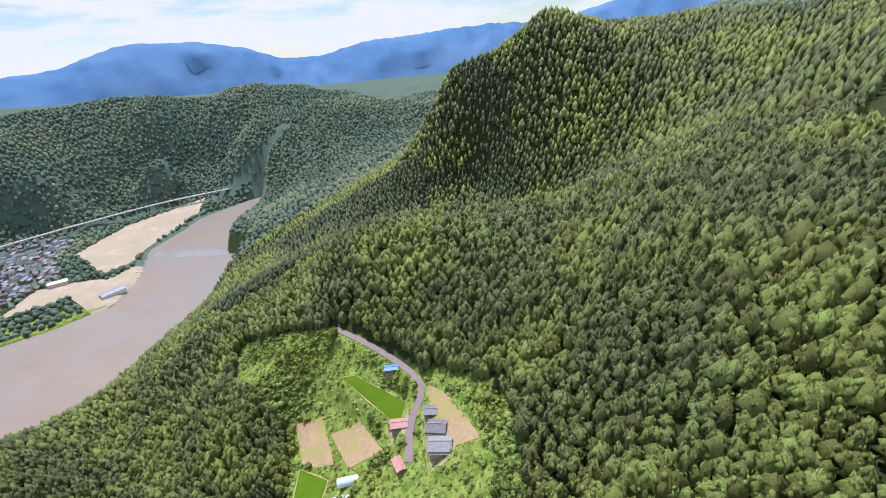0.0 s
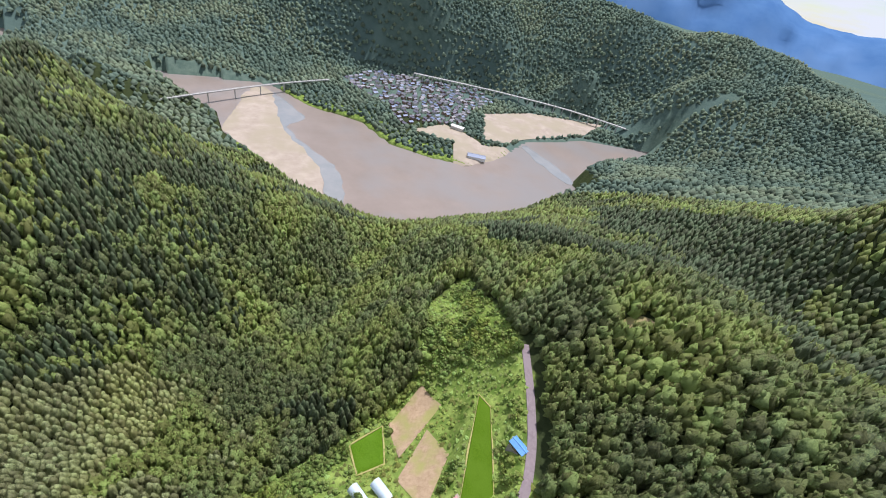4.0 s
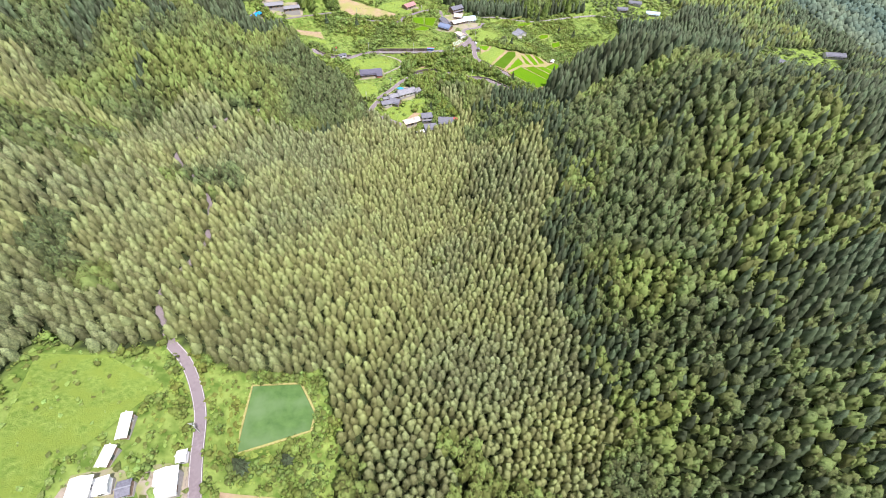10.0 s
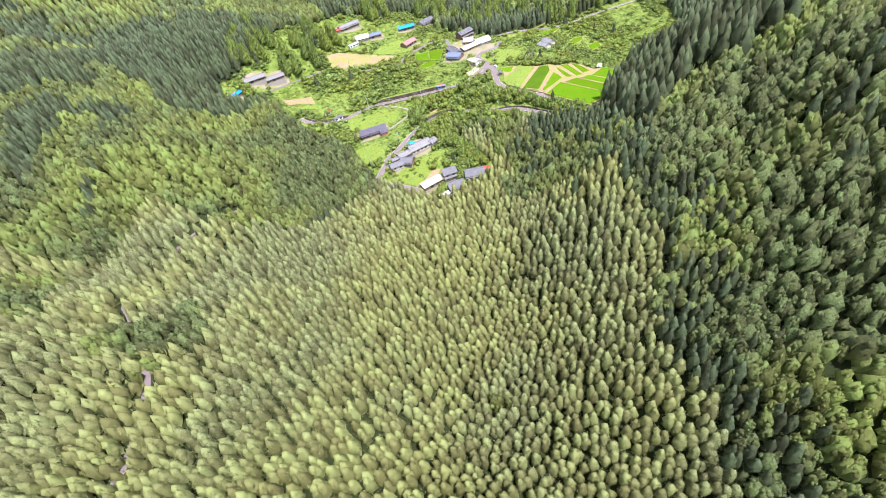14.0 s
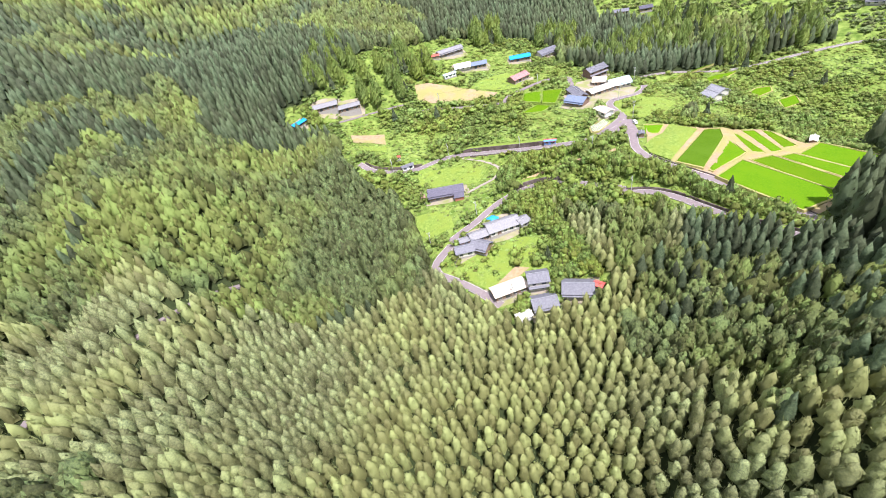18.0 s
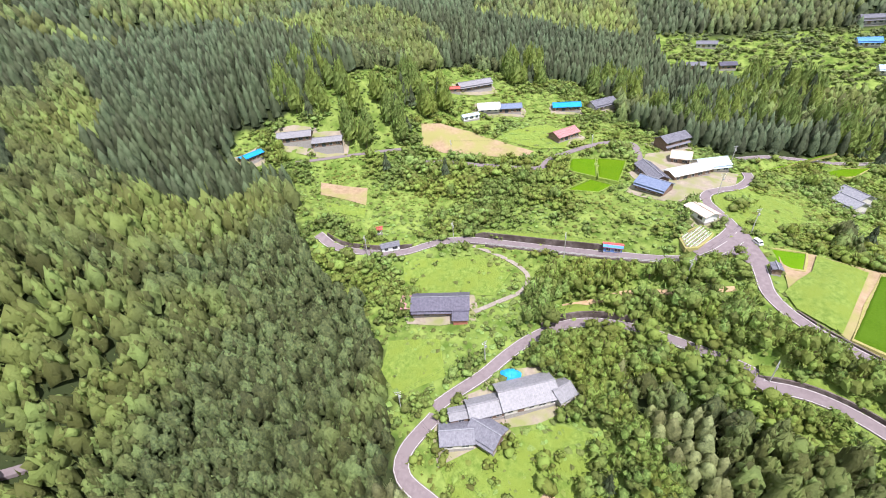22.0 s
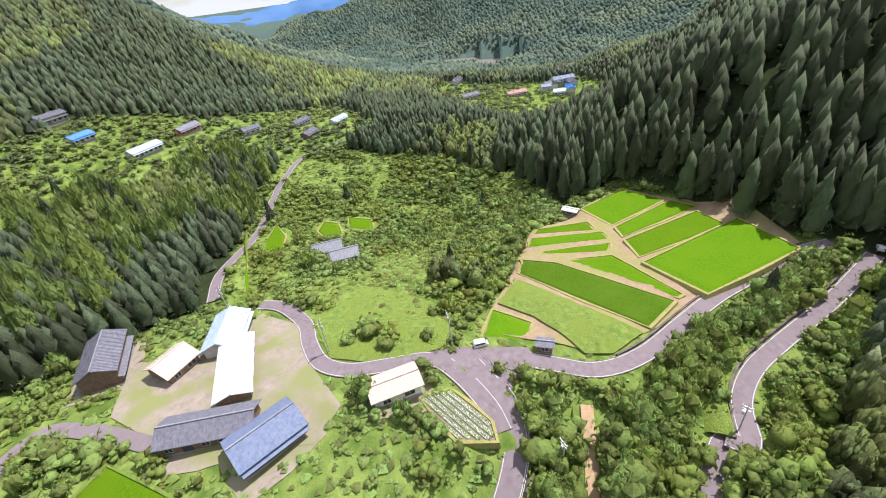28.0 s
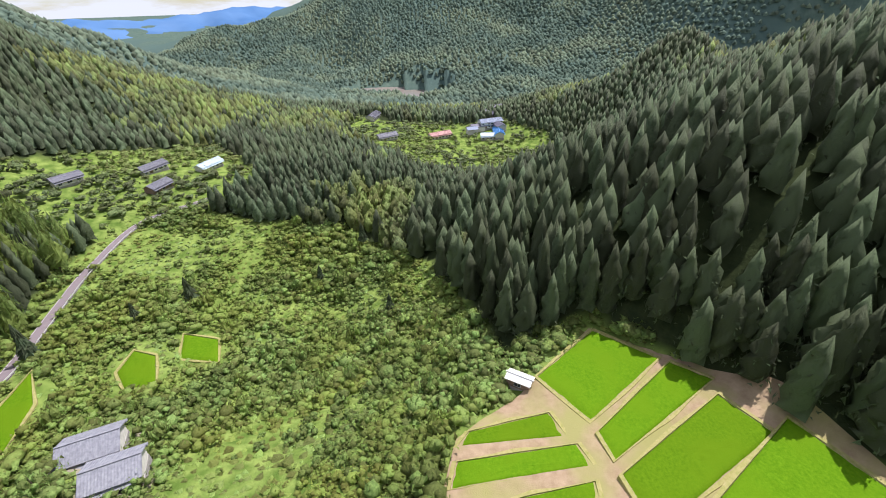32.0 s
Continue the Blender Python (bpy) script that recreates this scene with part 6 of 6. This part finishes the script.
# leafy wood between the two lanes
ox, oy = scatter(160, 300, 640, 748, 4.2)
ok = inside(CLEARINGS["village_edge"], ox, oy)
ox, oy = ox[ok], oy[ok]
ok = (road_gap(ox, oy) > 3.8) & (house_gap(ox, oy) > 3.5)
for field_name, (kind, poly) in FIELDS.items():
    ok &= ~inside(poly, ox, oy) & (edge_distance(poly, ox, oy) > 3)
ok &= vnoise(ox, oy, 26) > -0.22
ox, oy = ox[ok], oy[ok]
wood_places = [(float(a), float(b)) for a, b in zip(ox, oy)]

# groves of tall trees at the edge of the upper fields
groves = [(78.6, 838.7, 17, 26), (101.0, 867.0, 15, 20), (253.5, 879.7, 22, 34), (291.8, 891.4, 24, 40), (339.3, 871.7, 22, 34), (217.3, 912.1, 18, 22), (319.8, 923.5, 26, 36), (388.0, 896.7, 24, 30), (160.3, 921.0, 16, 18), (37.3, 854.3, 22, 40)]
gv = [(cx + rad * math.sqrt(rng.random()) * math.cos(t_), cy + rad * math.sqrt(rng.random()) * math.sin(t_)) for cx, cy, rad, cnt in groves for t_ in rng.uniform(0, 6.28, cnt)]
gxg, gyg = np.array(gv).T
ok = (house_gap(gxg, gyg) > 3) & (road_gap(gxg, gyg) > 2.5)
gxg, gyg = gxg[ok], gyg[ok]
# gardens and bushes of the outlying hamlets
hx, hy = scatter(270, 800, 600, 1150, 6.5)
ok = inside(HAMLET, hx, hy) | inside(UPPER, hx, hy)
hx, hy = hx[ok], hy[ok]
ok = (house_gap(hx, hy) > 2) & (rng.random(len(hx)) < 0.75 + 0.9 * vnoise(hx, hy, 30))
hx, hy = hx[ok], hy[ok]
hr = rng.uniform(1.6, 4.2, len(hx))
plant("scrub", BUSH, hx, hy, ground(hx, hy) - 0.2, hr, hr * rng.uniform(0.9, 1.6, len(hx)), M["broadleaf"], "bushes and garden trees round outlying houses", "bushes")

# tall grass and weeds between the bushes
gx_, gy_ = scatter(-25, 460, 150, 920, 2.9)
ok = inside(CLEARINGS["village_edge"], gx_, gy_) | inside(CLEARINGS["settlement_edge"], gx_, gy_) | inside(CLEARINGS["wild_slope"], gx_, gy_)
gx_, gy_ = gx_[ok], gy_[ok]
ok = (road_gap(gx_, gy_) > 0.5) & (house_gap(gx_, gy_) > 0.3)
for field_name, (kind, poly) in FIELDS.items():
    if kind != "meadow":
        ok &= ~inside(poly, gx_, gy_)
    else:
        ok &= ~inside(poly, gx_, gy_) | (rng.random(len(gx_)) < (0.5 if field_name == 'garden_lower' else 0.22))
gx_, gy_ = gx_[ok], gy_[ok]
TUFT = [join([egg(2, 6, 2.4, 0.3) if k % 2 else lumps(3, 0.7, 0.6, 0.3), leaf_spray(4, 1.0, 0.8, 0.2, 0.25)]) for k in range(8)]
gr = rng.uniform(0.6, 1.5, len(gx_)) * (1 + 0.5 * vnoise(gx_, gy_, 8))
plant("tall_grass", TUFT, gx_, gy_, ground(gx_, gy_) - 0.05, gr, gr * rng.uniform(0.35, 0.75, len(gx_)), M["bush"], "tufts of tall bright grass and weeds", "grass")

# single trees among the houses
def garden_tree(kind):
    root = tagged(new({0: "cedar_tree", 1: "broadleaf_tree", 2: "fruit_tree", 3: "cypress_tree"}[kind]), {0: "tall dark green cedar with layered branches", 1: "round-crowned dark green broadleaf tree", 2: "yellow-green fruit tree with a loose crown", 3: "tall full-crowned bright green cypress of a grove"}[kind], "tree", "village trees")
    a = np.linspace(0, 6.2832, 7)[:-1]
    pieces = []
    for (x0, y0, z0, r0), (x1, y1, z1, r1) in (((0, 0, -0.6, 0.22), (0.05, 0, 2.4, 0.14)), ((0.05, 0, 2.4, 0.14), (0, 0.05, 6.0, 0.05)), ((0.05, 0, 1.6, 0.09), (1.1, 0.5, 3.4, 0.03)), ((0.05, 0, 1.8, 0.09), (-0.9, 0.7, 3.6, 0.03)), ((0.05, 0, 2.0, 0.08), (0.1, -1.1, 3.7, 0.03))):
        pieces.append((np.vstack([np.c_[x0 + r0 * np.cos(a), y0 + r0 * np.sin(a), np.full(6, z0)], np.c_[x1 + r1 * np.cos(a), y1 + r1 * np.sin(a), np.full(6, z1)]]), np.array([(i, (i + 1) % 6, 6 + (i + 1) % 6, 6 + i) for i in range(6)])))
    v, f = join(pieces)
    mesh_thing("trunk", v, f, M["bark"], parent=root)
    if kind == 0:
        v, f = join([conifer(0.26, 11, 13, 0.9)] * 1)
        v = v * [9, 9, 10]
    elif kind == 3:
        v, f = join([egg(6, 9, 1.4, 0.25), leaf_spray(170, 1.05, 0.85, 0.15, 0.12)])
        v = v * [2.7, 2.7, 9.5] + [0, 0, 0.5]
    else:
        v, f = join([clumps(11, 0.85, 0.62, 0.34, 0.45), leaf_spray(150, 0.95, 0.62, 0.38, 0.10)])
        v = v * [2.9, 2.9, 5.6]
    mesh_thing("crown", v, f, M[("cedar", "thicket", "bush", "thicket")[kind]], parent=root)
    return root


models = [garden_tree(0), garden_tree(1), garden_tree(2), garden_tree(1), garden_tree(2), garden_tree(3), garden_tree(3)]
tree_rng = random.Random(3)
placed = 0
used = [False] * len(models)
order = list(range(n))
tree_rng.shuffle(order)
taken = []
for i in order:
    if placed >= 170:
        break
    if dense[i] < -0.05 and not orchard[i]:
        continue
    if any(math.hypot(x[i] - a, y[i] - b) < 5 for a, b in taken):
        continue
    taken.append((x[i], y[i]))
    k = tree_rng.choice((0, 1, 1, 2, 2, 3, 4))
    s = tree_rng.uniform(0.7, 1.25)
    place = Matrix.LocRotScale((x[i], y[i], float(ground(x[i], y[i]))), Euler((0, 0, tree_rng.uniform(0, 6.28))), None)
    if not used[k]:
        used[k] = True
        models[k].matrix_world = place
    else:
        t = copy_thing(models[k], place)
        t.scale = (s, s, s)
    placed += 1

# the wood between the lanes, tree by tree, and the cedar groves by the fields
for a, b in wood_places:
    s = tree_rng.uniform(0.75, 1.3)
    t = copy_thing(models[tree_rng.choice((1, 3, 2, 2, 4, 4))], Matrix.LocRotScale((a, b, float(ground(a, b))), Euler((0, 0, tree_rng.uniform(0, 6.28))), None))
    t.scale = (s * 1.1, s * 1.1, s)
for a, b in zip(gxg, gyg):
    s = tree_rng.uniform(1.25, 1.9)
    k = tree_rng.choice((0, 5, 5, 6))
    place = Matrix.LocRotScale((float(a), float(b), float(ground(a, b))), Euler((0, 0, tree_rng.uniform(0, 6.28))), None)
    t = copy_thing(models[k], place) if used[k] else models[k]
    if not used[k]:
        used[k] = True
        t.matrix_world = place
    t.scale = (s * 0.85, s * 0.85, s)
